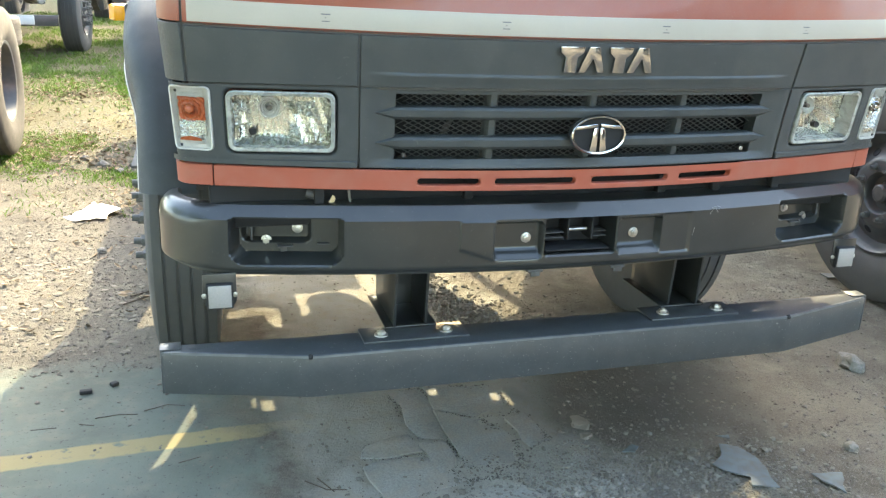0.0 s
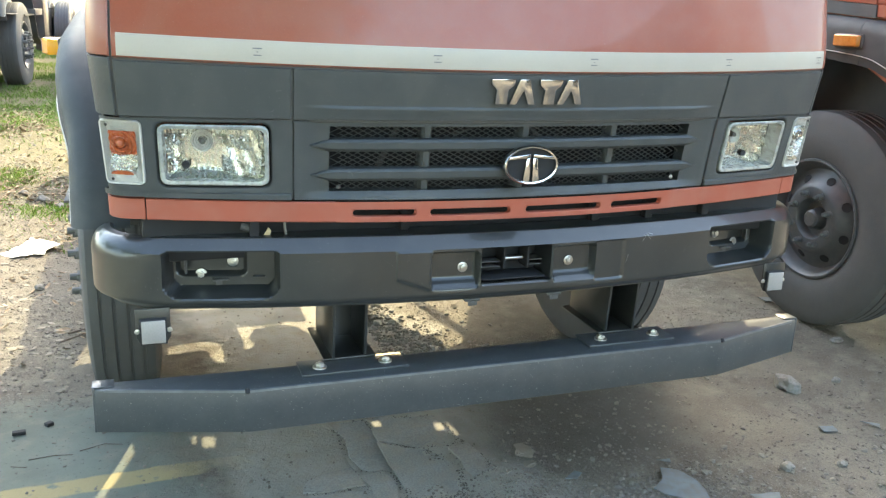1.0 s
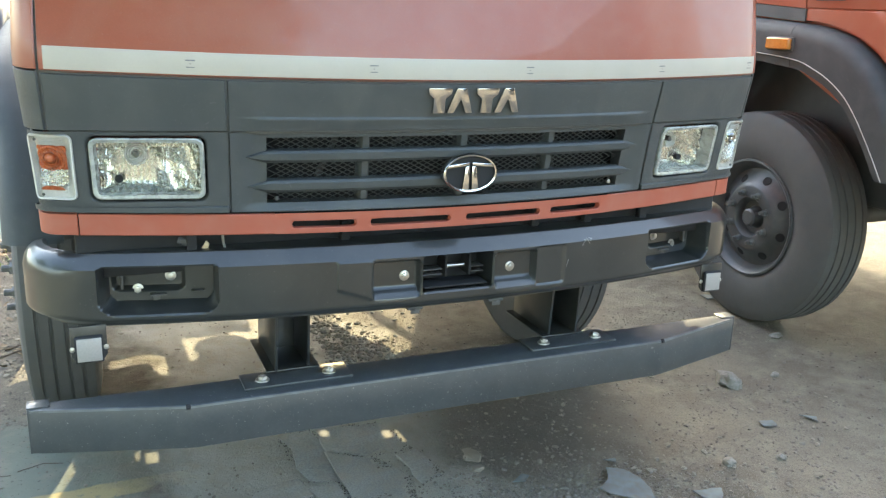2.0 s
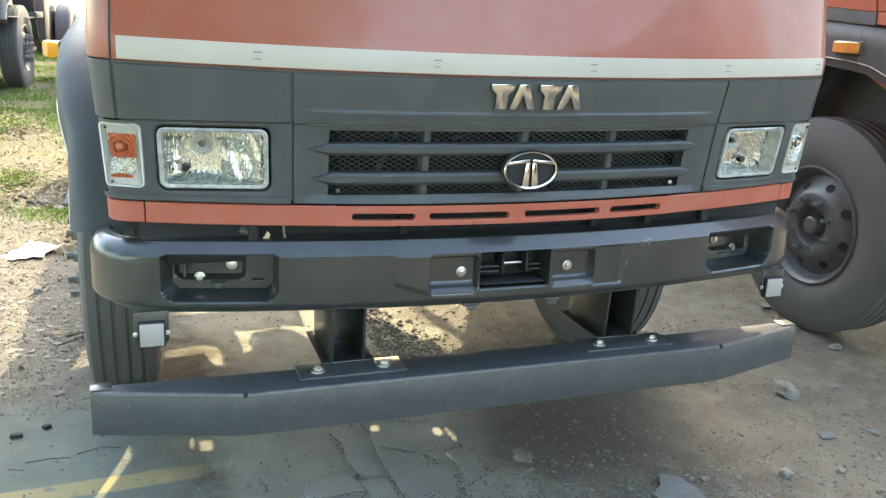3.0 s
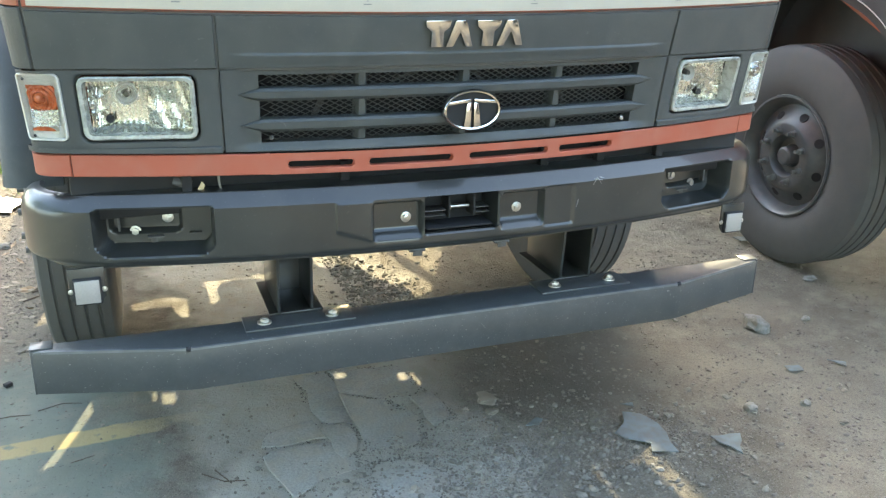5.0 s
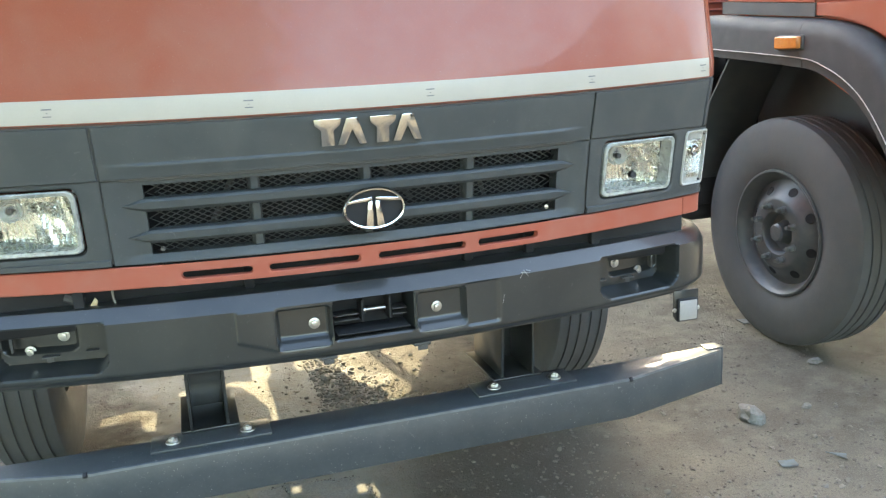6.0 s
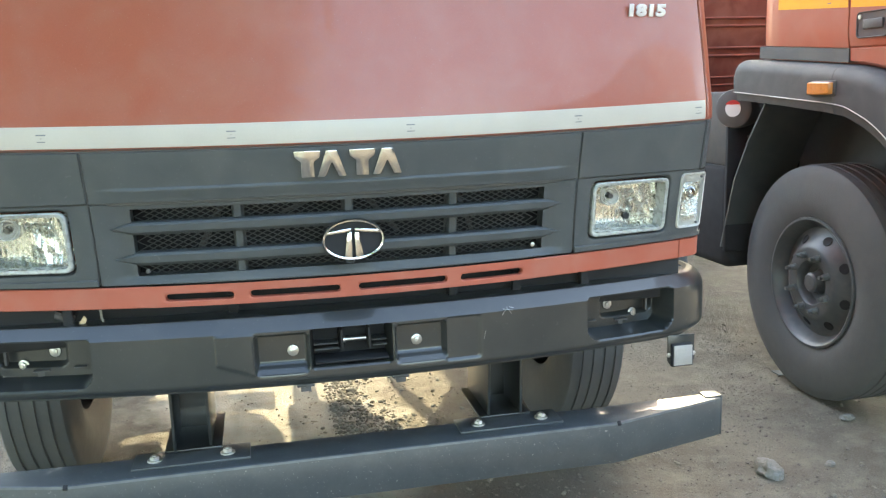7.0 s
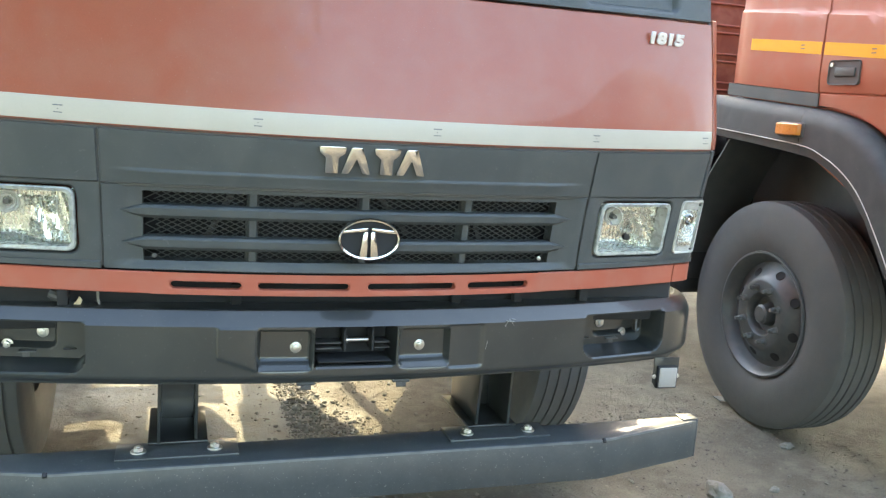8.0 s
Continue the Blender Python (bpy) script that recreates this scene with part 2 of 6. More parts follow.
    line = ramp(math_("ADD", math_("ABSOLUTE", line_y), math_("MULTIPLY", fine_edge, 0.08)), 0.042, 0.052, 1.0, 0.0)
    line = math_("MULTIPLY", line, ramp(noise_at(26.0, 8.0), 0.28, 0.42))
    paint = blend(math_("MULTIPLY", line, 0.9), paint, (0.31, 0.250, 0.125))
    out = blend(math_("MULTIPLY", green, 0.92), out, paint)
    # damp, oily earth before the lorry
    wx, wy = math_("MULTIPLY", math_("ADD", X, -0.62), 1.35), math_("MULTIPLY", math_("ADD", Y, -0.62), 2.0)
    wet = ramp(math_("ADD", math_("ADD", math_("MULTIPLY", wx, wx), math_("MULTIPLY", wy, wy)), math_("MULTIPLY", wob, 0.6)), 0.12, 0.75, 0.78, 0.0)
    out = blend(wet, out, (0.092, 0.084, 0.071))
    # soil under the grass
    soil = math_("MULTIPLY", ramp(math_("ADD", Y, math_("MULTIPLY", wob, 3.0)), 3.6, 6.2), ramp(X, -1.6, -1.1, 1.0, 0.0))
    out = blend(math_("MULTIPLY", soil, 0.8), out, (0.110, 0.098, 0.050))
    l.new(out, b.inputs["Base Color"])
    l.new(ramp(noise_at(20.0), 0.3, 0.7, 0.78, 0.97), b.inputs["Roughness"])
    b.inputs["Specular IOR Level"].default_value = 0.14
    bp = n.new("ShaderNodeBump")
    bp.inputs["Strength"].default_value, bp.inputs["Distance"].default_value = 0.85, 0.014
    h = math_("ADD", math_("MULTIPLY", noise_at(60.0, 6.0), 0.6), math_("MULTIPLY", noise_at(220.0, 4.0), 0.4))
    l.new(math_("MULTIPLY", h, ramp(green, 0.0, 1.0, 1.0, 0.3)), bp.inputs["Height"])
    l.new(bp.outputs["Normal"], b.inputs["Normal"])
    return m


EARTH = earth()


# ---- mesh helpers ----
def finish(bm, name, material, parent=None, label="", angle=35.0):
    """Turns a bmesh into one linked mesh object, smooth but for its sharp edges."""
    bmesh.ops.recalc_face_normals(bm, faces=bm.faces)
    for f in bm.faces:
        f.smooth = True
    lim = radians(angle)
    for e in bm.edges:
        e.smooth = len(e.link_faces) == 2 and e.calc_face_angle(0.0) < lim
    me = bpy.data.meshes.new(name)
    bm.to_mesh(me)
    bm.free()
    me.materials.append(material)
    ob = new(name, me)
    if parent:
        ob.parent = parent
    if label:
        tagged(ob, label)
    return ob


def part(name, bm, material, parent, label="", angle=35.0):
    return finish(bm, name, material, parent, label, angle)


def again(ob, parent, m):
    """The same part once more, at the pose m, on the same mesh."""
    o = new(ob.name.split(".")[0], ob.data)
    o.parent, o.matrix_basis = parent, m
    for c in ob.children:
        k = again(c, o, c.matrix_basis)
    if "label" in ob:
        tagged(o, ob["label"])
    return o


def thing(name, at, label, category, group="", kind=""):
    e = new(name)
    e.empty_display_size = 0.1
    e.matrix_basis = at
    return tagged(e, label, category, group, kind)


def box(bm, lo, hi, bevel=0.0, m=None, seg=2):
    c, s = [(a + b) / 2 for a, b in zip(lo, hi)], [abs(b - a) for a, b in zip(lo, hi)]
    r = bmesh.ops.create_cube(bm, size=1.0, matrix=(m or Matrix()) @ Matrix.Translation(c) @ Matrix.Diagonal((*s, 1)))
    if bevel:
        es = {e for v in r["verts"] for e in v.link_edges}
        bmesh.ops.bevel(bm, geom=list(es), offset=bevel, segments=seg, affect="EDGES", profile=0.5)


def rod(bm, a, b, r, r2=None, seg=16, bevel=0.0):
    a, b = Vector(a), Vector(b)
    m = Matrix.Translation((a + b) / 2) @ (b - a).to_track_quat("Z", "Y").to_matrix().to_4x4()
    res = bmesh.ops.create_cone(bm, cap_ends=True, segments=seg, radius1=r, radius2=r if r2 is None else r2, depth=(b - a).length, matrix=m)
    if bevel:
        es = {e for v in res["verts"] for e in v.link_edges if len([f for f in e.link_faces if len(f.verts) > 4]) == 1}
        bmesh.ops.bevel(bm, geom=list(es), offset=bevel, segments=2, affect="EDGES", profile=0.5)


def lathe(bm, profile, seg=64, axis="X", closed=False):
    """Turns a profile of (along, radius) round an axis."""
    rings = []
    for k in range(seg):
        a = 2 * math.pi * k / seg
        c, s = math.cos(a), math.sin(a)
        rings.append([bm.verts.new((h, r * c, r * s) if axis == "X" else (r * c, h, r * s)) for h, r in profile])
    for k in range(seg):
        p, q = rings[k], rings[(k + 1) % seg]
        for i in range(len(profile) - (0 if closed else 1)):
            j = (i + 1) % len(profile)
            bm.faces.new((p[i], p[j], q[j], q[i]))
    return rings


def loft(bm, rings, close_ring=True, caps=True):
    """Joins rings of points, in order, into a skin."""
    vs = [[bm.verts.new(p) for p in r] for r in rings]
    n = len(vs[0])
    for a, b in zip(vs, vs[1:]):
        for i in range(n if close_ring else n - 1):
            j = (i + 1) % n
            bm.faces.new((a[i], a[j], b[j], b[i]))
    if caps and close_ring:
        bm.faces.new(vs[0])
        bm.faces.new(vs[-1])
    return vs


def prism(bm, pts, way, bevel=0.0):
    """An outline of points pushed along a way."""
    a = [bm.verts.new(p) for p in pts]
    b = [bm.verts.new(Vector(p) + Vector(way)) for p in pts]
    f = [bm.faces.new(a), bm.faces.new(b[::-1])]
    for i in range(len(a)):
        j = (i + 1) % len(a)
        f.append(bm.faces.new((a[i], b[i], b[j], a[j])))
    if bevel:
        bmesh.ops.recalc_face_normals(bm, faces=f)
        es = {e for v in a + b for e in v.link_edges}
        bmesh.ops.bevel(bm, geom=list(es), offset=bevel, segments=2, affect="EDGES", profile=0.5)


def bolt(bm, at, way, r, washer=1.5, flat=0.35):
    """A hexagon head on a washer; way points out of the surface."""
    at, way = Vector(at), Vector(way).normalized()
    rod(bm, at, at + way * r * flat, r * washer, seg=20, bevel=r * 0.1)
    rod(bm, at + way * r * flat, at + way * r * (flat + 0.75), r, seg=6, bevel=r * 0.12)
    rod(bm, at + way * r * (flat + 0.75), at + way * r * (flat + 1.0), r * 0.45, seg=10)


def steps(a, b, d, soft=0.006):
    """Even steps from a to b with narrow ones at both ends, for rounded edges."""
    n = max(2, int(round((b - a) / d)))
    inner = list(np.linspace(a + soft, b - soft, n))
    return [a, a + soft * 0.3] + inner + [b - soft * 0.3, b]


def smooth(a, b, x):
    t = min(1.0, max(0.0, (x - a) / (b - a)))
    return t * t * (3 - 2 * t)


def inside(x, z, x0, x1, z0, z1, r, soft):
    """1 well inside a rounded rectangle, 0 outside, with a soft wall."""
    cx, cz, hx, hz = (x0 + x1) / 2, (z0 + z1) / 2, (x1 - x0) / 2 - r, (z1 - z0) / 2 - r
    dx, dz = abs(x - cx) - hx, abs(z - cz) - hz
    d = math.hypot(max(dx, 0), max(dz, 0)) + min(max(dx, dz), 0) - r
    return smooth(soft, -soft, d) if soft else float(d < 0)


# ---- the front's form, seen from above: a shallow bow that turns round the corner ----
def plan(s, bow=0.12, at=1.0, r=0.055):
    """Place (x, y) and outward way for the length s from the middle."""
    sign, a = (1, s) if s >= 0 else (-1, -s)
    if a <= at:
        x, y, ang = a, bow * a * a, math.atan(2 * bow * a)
    else:
        a0 = math.atan(2 * bow * at)
        turn = min((a - at) / r, math.pi / 2 - a0)
        x = at + r * (math.sin(a0 + turn) - math.sin(a0))
        y = bow * at * at + r * (math.cos(a0) - math.cos(a0 + turn))
        rest = a - at - r * (math.pi / 2 - a0)
        y += max(0.0, rest)
        ang = a0 + turn
    return sign * x, y, sign * math.sin(ang), -math.cos(ang)


NOSE = ((0.90, 0.0), (1.03, 0.005), (1.10, 0.012), (1.245, 0.034), (1.37, 0.0625), (1.40, 0.0670), (1.44, 0.060), (1.60, 0.030), (1.735, 0.004), (1.9, -0.02))


def nose(z):
    """How far the front stands forward at a height."""
    at = [z + 0.01 * k for k in range(-4, 5)]
    return float(np.mean(np.interp(at, [p[0] for p in NOSE], [p[1] for p in NOSE])))


def on_front(s, z, out=0.0):
    """A place on the cab's front, or proud of it by out."""
    x, y, nx, ny = plan(s)
    fade = 1.0 - 0.55 * smooth(0.98, 1.06, abs(s))
    o = nose(z) * fade + out
    lift = 0.012 if z < 1.06 else 0.0135 * smooth(1.25, 1.34, z)
    return Vector((x + nx * o, y + ny * o, z + lift * x * x))


def skin(ss, zs, depth=None, hole=None, back=0.03, place=on_front, rim=0.003):
    """A panel on the front: a grid with rounded edges and turned-in sides; depth sets it back, hole leaves faces out."""
    bm = bmesh.new()
    v = []
    for i, s in enumerate(ss):
        col = []
        for j, z in enumerate(zs):
            d = depth(s, z) if depth else 0.0
            if i in (0, len(ss) - 1) or j in (0, len(zs) - 1):
                d += rim
            col.append(bm.verts.new(place(s, z, -d)))
        v.append(col)
    for i in range(len(ss) - 1):
        for j in range(len(zs) - 1):
            if hole and hole((ss[i] + ss[i + 1]) / 2, (zs[j] + zs[j + 1]) / 2):
                continue
            bm.faces.new((v[i][j], v[i + 1][j], v[i + 1][j + 1], v[i][j + 1]))
    loose = [w for w in bm.verts if not w.link_faces]
    bmesh.ops.delete(bm, geom=loose, context="VERTS")
    if back:
        es = [e for e in bm.edges if e.is_boundary]
        r = bmesh.ops.extrude_edge_only(bm, edges=es)
        for w in r["geom"]:
            if isinstance(w, bmesh.types.BMVert):
                side = plan(max(-1.2, min(1.2, w.co.x)))
                w.co += Vector((-0.6 * (abs(w.co.x) > 1.03) * (1 if w.co.x > 0 else -1) * back, back, 0))
    return bm


def glide(pts, n):
    """A smooth line of n places through the places given."""
    p = [Vector(q) for q in pts]
    p = [p[0] * 2 - p[1]] + p + [p[-1] * 2 - p[-2]]
    out = []
    for k in range(n):
        f = k / (n - 1) * (len(p) - 3)
        i = min(int(f), len(p) - 4)
        t = f - i
        a, b, c, d = p[i:i + 4]
        out.append(0.5 * ((2 * b) + (c - a) * t + (2 * a - 5 * b + 4 * c - d) * t * t + (3 * b - a - 3 * c + d) * t ** 3))
    return out


def dense(outline, step):
    """The same outline with more places along its long edges."""
    out = []
    for (ax, az), (bx, bz) in zip(outline, outline[1:] + outline[:1]):
        n = max(1, int(math.hypot(bx - ax, bz - az) / step))
        out += [(ax + (bx - ax) * k / n, az + (bz - az) * k / n) for k in range(n)]
    return out


def holed(bm, s0, s1, z0, z1, outline, edge, bands=4):
    """A field of the front with a rounded hole; edge lists how far out of the hole and how deep its lip runs."""
    xs, zs = [p[0] for p in outline], [p[1] for p in outline]
    cx, cz, hw, hh = (min(xs) + max(xs)) / 2, (min(zs) + max(zs)) / 2, (max(xs) - min(xs)) / 2, (max(zs) - min(zs)) / 2
    unit = [((x - cx) / hw, (z - cz) / hh) for x, z in outline]
    outer = []
    for u, w in unit:
        m = max(abs(u), abs(w))
        outer.append(((s0 + s1) / 2 + u / m * (s1 - s0) / 2, (z0 + z1) / 2 + w / m * (z1 - z0) / 2))
    for c in ((s0, z0), (s0, z1), (s1, z0), (s1, z1)):
        i = min(range(len(outer)), key=lambda k: (outer[k][0] - c[0]) ** 2 + (outer[k][1] - c[1]) ** 2)
        outer[i] = c
    grown = lambda g: [(cx + u * (hw + g), cz + w * (hh + g)) for u, w in unit]
    first = grown(edge[0][0])
    rings = [[on_front(a + (c - a) * k / bands, b + (d - b) * k / bands) for (a, b), (c, d) in zip(outer, first)] for k in range(bands)]
    rings += [[on_front(x, z, -dep) for x, z in grown(g)] for g, dep in edge]
    loft(bm, rings, caps=False)
    return bm


# ---- ground ----
def rise(x, y):
    """The yard climbs gently behind the lorries, on the side of the grass."""
    return 0.05 * max(0.0, y - 2.6) * smooth(-1.25, -1.9, x) * (1.0 if y < 12 else max(0.0, 1 - (y - 12) / 60)) if y < 72 else 0.0


def relief(x, y):
    near = max(0.0, 1.0 - max(0.0, math.hypot(x, y - 1.5) - 9.0) / 12.0)
    h = 0.012 * noise.noise((x * 1.7, y * 1.7, 3.1)) + 0.006 * noise.noise((x * 7.0, y * 7.0, 1.7)) + 0.003 * noise.noise((x * 23.0, y * 23.0, 5.3))
    flat = smooth(-0.7, -0.95, x) * smooth(1.35, 1.15, y)
    return (h - 0.008) * near * (1.0 - 0.85 * flat)


def ground_z(x, y):
    return rise(x, y) + relief(x, y)


def build_ground():
    far = [12, 16, 24, 40, 80, 160, 400, 1500]
    xs = [-f for f in reversed(far)] + list(np.arange(-8, -2.5, 0.12)) + list(np.arange(-2.5, 3.0, 0.03)) + list(np.arange(3.0, 8.1, 0.25)) + far
    ys = [-f for f in reversed(far)] + list(np.arange(-8, -0.6, 0.25)) + list(np.arange(-0.6, 4.0, 0.03)) + list(np.arange(4.0, 12.0, 0.12)) + [13, 15, 18, 24, 40, 80, 160, 400, 1500]
    verts = [(x, y, ground_z(x, y)) for x in xs for y in ys]
    ny = len(ys)
    faces = [(i * ny + j, (i + 1) * ny + j, (i + 1) * ny + j + 1, i * ny + j + 1) for i in range(len(xs) - 1) for j in range(ny - 1)]
    me = bpy.data.meshes.new("ground")
    me.from_pydata([tuple(float(c) for c in v) for v in verts], [], faces)
    me.polygons.foreach_set("use_smooth", [True] * len(faces))
    me.materials.append(EARTH)
    return tagged(new("ground", me), "packed sandy earth with worn green-painted concrete and a yellow line", "ground", kind="structure")


ground = build_ground()


# ---- lorry pieces ----
def tyre_profile(w, r, rim_r):
    """Half-section of a ribbed road tyre, from the inner bead round the tread to the outer bead."""
    h = w / 2
    side = [(-h * 0.72, rim_r), (-h * 0.86, rim_r + 0.03), (-h * 1.0, rim_r + 0.10), (-h * 0.99, rim_r + 0.16), (-h * 0.93, r - 0.055), (-h * 0.88, r - 0.02), (-h * 0.80, r - 0.006)]
    tread = []
    for c in (-0.52, -0.18, 0.18, 0.52):
        tread += [((c - 0.045) * h, r), ((c - 0.035) * h, r - 0.007), ((c + 0.035) * h, r - 0.007), ((c + 0.045) * h, r)]
    return side + tread + [(-a, b) for a, b in reversed(side)]


def make_wheel(parent, at, side, rubber=RUBBER, dish=False, label="", R=0.535, nuts=(0.150, 1.0, 10), W=0.275):
    """A wheel that turns about x; side +1 or -1 is the way its outer face looks. dish: the hollow disc of a rear wheel."""
    RR = 0.272 * R / 0.535
    bm = bmesh.new()
    o = W / 2
    if dish:
        prof = [(-o * 0.75, RR + 0.012), (o * 0.70, RR + 0.012), (o * 0.80, RR + 0.030), (o * 0.84, RR + 0.022), (o * 0.80, RR + 0.002), (o * 0.60, RR - 0.012),
                (-o * 0.1, RR - 0.03), (-o * 0.45, RR - 0.05), (-o * 0.62, 0.17), (-o * 0.60, 0.14), (-o * 0.2, 0.12), (0.0, 0.10), (0.0, 0.0)]
    else:
        prof = [(-o * 0.75, RR + 0.012), (o * 0.70, RR + 0.012), (o * 0.86, RR + 0.028), (o * 0.92, RR + 0.026), (o * 0.93, RR + 0.016), (o * 0.86, RR + 0.004), (o * 0.66, RR - 0.008),
                (o * 0.46, RR - 0.024), (o * 0.48, 0.238), (o * 0.60, 0.214), (o * 0.76, 0.186), (o * 0.85, 0.174), (o * 0.88, 0.160), (o * 0.85, 0.108), (o * 0.78, 0.100), (o * 0.50, 0.092), (o * 0.48, 0.060), (o * 0.62, 0.050), (o * 0.86, 0.046), (o * 0.92, 0.036), (o * 0.93, 0.0001)]
    prof = [(side * a, b) for a, b in prof]
    lathe(bm, prof, 56)
    wheel = part("wheel", bm, RIM, parent, label or "black steel disc wheel with ribbed tyre")
    wheel.matrix_basis = Matrix.Translation(at)
    bm = bmesh.new()
    lathe(bm, [(side * a, b) for a, b in tyre_profile(W, R, RR)], 80)
    part("tyre", bm, rubber, wheel, "ribbed black rubber tyre")
    if not dish:
        nut = None
        for k in range(nuts[2]):
            a = 2 * math.pi * (k + 0.5) / nuts[2]
            m = pose(side * o * 0.84, nuts[0] * math.cos(a), nuts[0] * math.sin(a)) @ Matrix.Diagonal((nuts[1], nuts[1], nuts[1], 1.0))
            if nut is None:
                bm = bmesh.new()
                rod(bm, (0, 0, 0), (side * 0.014, 0, 0), 0.028, seg=14)
                rod(bm, (side * 0.010, 0, 0), (side * 0.050, 0, 0), 0.023, seg=6, bevel=0.003)
                rod(bm, (side * 0.048, 0, 0), (side * 0.078, 0, 0), 0.014, seg=10)
                nut = part("wheel_nut", bm, NUT, wheel)
                nut.matrix_basis = m
            else:
                again(nut, wheel, m)
        hole = None
        for k in range(8):
            a = 2 * math.pi * k / 8 + 0.3
            m = pose(side * o * 0.605, 0.213 * math.cos(a), 0.213 * math.sin(a), math.degrees(a), 0, 0) @ pose(0, 0, 0, 0, 0, 36.5 * side)
            if hole is None:
                bm = bmesh.new()
                lathe(bm, [(side * 0.0015, 0.0), (side * 0.0015, 0.022), (side * 0.003, 0.0235), (-side * 0.004, 0.025)], 20)
                hole = part("hand_hole", bm, INNER, wheel)
                hole.matrix_basis = m
            else:
                again(hole, wheel, m)
    else:
        nut = None
        for k in range(8):
            a = 2 * math.pi * k / 8
            m = pose(-side * o * 0.62, 0.140 * math.cos(a), 0.140 * math.sin(a))
            if nut is None:
                bm = bmesh.new()
                rod(bm, (0, 0, 0), (side * 0.045, 0, 0), 0.016, seg=6, bevel=0.002)
                nut = part("wheel_nut", bm, DARK, wheel)
                nut.matrix_basis = m
            else:
                again(nut, wheel, m)
    return wheel


FENDER_TOP = ((1.875, 1.560), (1.85, 1.600), (1.74, 1.600), (1.40, 1.575), (1.05, 1.550), (0.88, 1.520), (0.77, 1.478), (0.66, 1.405), (0.57, 1.315), (0.48, 1.185), (0.41, 1.05), (0.365, 0.925))
FENDER_LOW = ((1.85, 1.446), (1.80, 1.443), (1.66, 1.433), (1.35, 1.412), (1.05, 1.388), (0.93, 1.355), (0.83, 1.312), (0.735, 1.25), (0.655, 1.17), (0.57, 1.06), (0.510, 0.975), (0.470, 0.915))


def make_fender(parent, side, x_out, x_in, lamp=0.040, squat=1.0, taper=0.0, amber=AMBER):
    """A flared plastic wing over the front wheel in two pieces, with a pale edge bead and a flange below it."""
    low_z = lambda z: 0.86 + (z - 0.86) * squat
    tops = glide([(0, y, low_z(z)) for y, z in FENDER_TOP], 61)
    lows = glide([(0, y, low_z(z)) for y, z in FENDER_LOW], 61)
    rings, beads, liner = [], [], []
    wide = x_out
    for t, w in zip(tops, lows):
        x_out = wide - taper * smooth(1.36, 1.16, t.z)
        d = (w - t).normalized()
        n = Vector((0, d.z, -d.y))
        if n.y > 0:
            n = -n
        pts = [(x_in, t)]
        for k in range(8):
            a = radians(90 * k / 7)
            pts.append((x_out - 0.065 + 0.065 * math.sin(a), t + d * 0.065 * (1 - math.cos(a))))
        pts += [(x_out + 0.002, w - d * 0.004), (x_out - 0.004, w), (x_out - 0.010, w + d * 0.004), (x_out - 0.014, w + d * 0.042), (x_out - 0.024, w + d * 0.044), (x_out - 0.030, w), (x_out - 0.030, t + d * 0.10), (x_in, t + d * 0.03)]
        rings.append([(side * x, p.y, p.z) for x, p in pts])
        c = w - d * 0.001
        beads.append([(side * (x_out + 0.003 + 0.0024 * math.cos(radians(g))), c.y + d.y * 0.0022 * math.sin(radians(g)), c.z + d.z * 0.0022 * math.sin(radians(g))) for g in range(0, 360, 60)])
        e = w + d * 0.036
        liner.append([(side * x, e.y + d.y * o, e.z + d.z * o) for x, o in ((x_out - 0.018, -0.004), (x_out - 0.46, -0.004), (x_out - 0.46, 0.006), (x_out - 0.018, 0.006))])
    x_out = wide
    cut = min(range(61), key=lambda k: abs(tops[k].y - 1.12))
    bm = bmesh.new()
    loft(bm, rings[cut:])
    wing = part("mudguard", bm, WING, parent, "flared black plastic wheel-arch mudguard")
    bm = bmesh.new()
    near = [[Vector(p) + Vector((0, 0.0025, 0)) for p in rings[cut]]]
    loft(bm, rings[:cut] + near)
    part("mudguard_rear", bm, WING, parent)
    bm = bmesh.new()
    loft(bm, beads)
    part("edge_bead", bm, surface_pale, parent, "pale bead along the mudguard edge")
    bm = bmesh.new()
    loft(bm, liner)
    part("wheel_arch_liner", bm, PLASTIC, parent)
    # small amber repeater
    z = low_z(1.458)
    bm = bmesh.new()
    box(bm, (side * (x_out - 0.01), 1.060, z - 0.034), (side * (x_out + 0.010), 1.226, z + 0.032), 0.008)
    base = part("side_repeater", bm, DARK, parent)
    bm = bmesh.new()
    r = []
    for y, o, h in ((1.070, 0.30, 0.023), (1.076, 0.62, 0.025), (1.092, 0.72, 0.026), (1.146, 1.0, 0.027), (1.151, 1.0, 0.027), (1.210, 0.80, 0.026), (1.218, 0.45, 0.023)):
        x = x_out + 0.008 + (lamp - 0.008) * o
        r.append([(side * a, y, z + b) for a, b in ((x_out + 0.004, -h), (x - 0.006, -h), (x, -h + 0.005), (x, h - 0.005), (x - 0.006, h), (x_out + 0.004, h))])
    loft(bm, r)
    part("lens", bm, amber, base, "amber plastic lens")
    return wing


def rounded(x0, x1, z0, z1, r, n=6):
    """Corner-rounded outline, as (x, z) pairs."""
    out = []
    for cx, cz, a0 in ((x1 - r, z1 - r, 0), (x0 + r, z1 - r, 90), (x0 + r, z0 + r, 180), (x1 - r, z0 + r, 270)):
        for k in range(n):
            a = radians(a0 + 90 * k / (n - 1))
            out.append((cx + r * math.cos(a), cz + r * math.sin(a)))
    return out


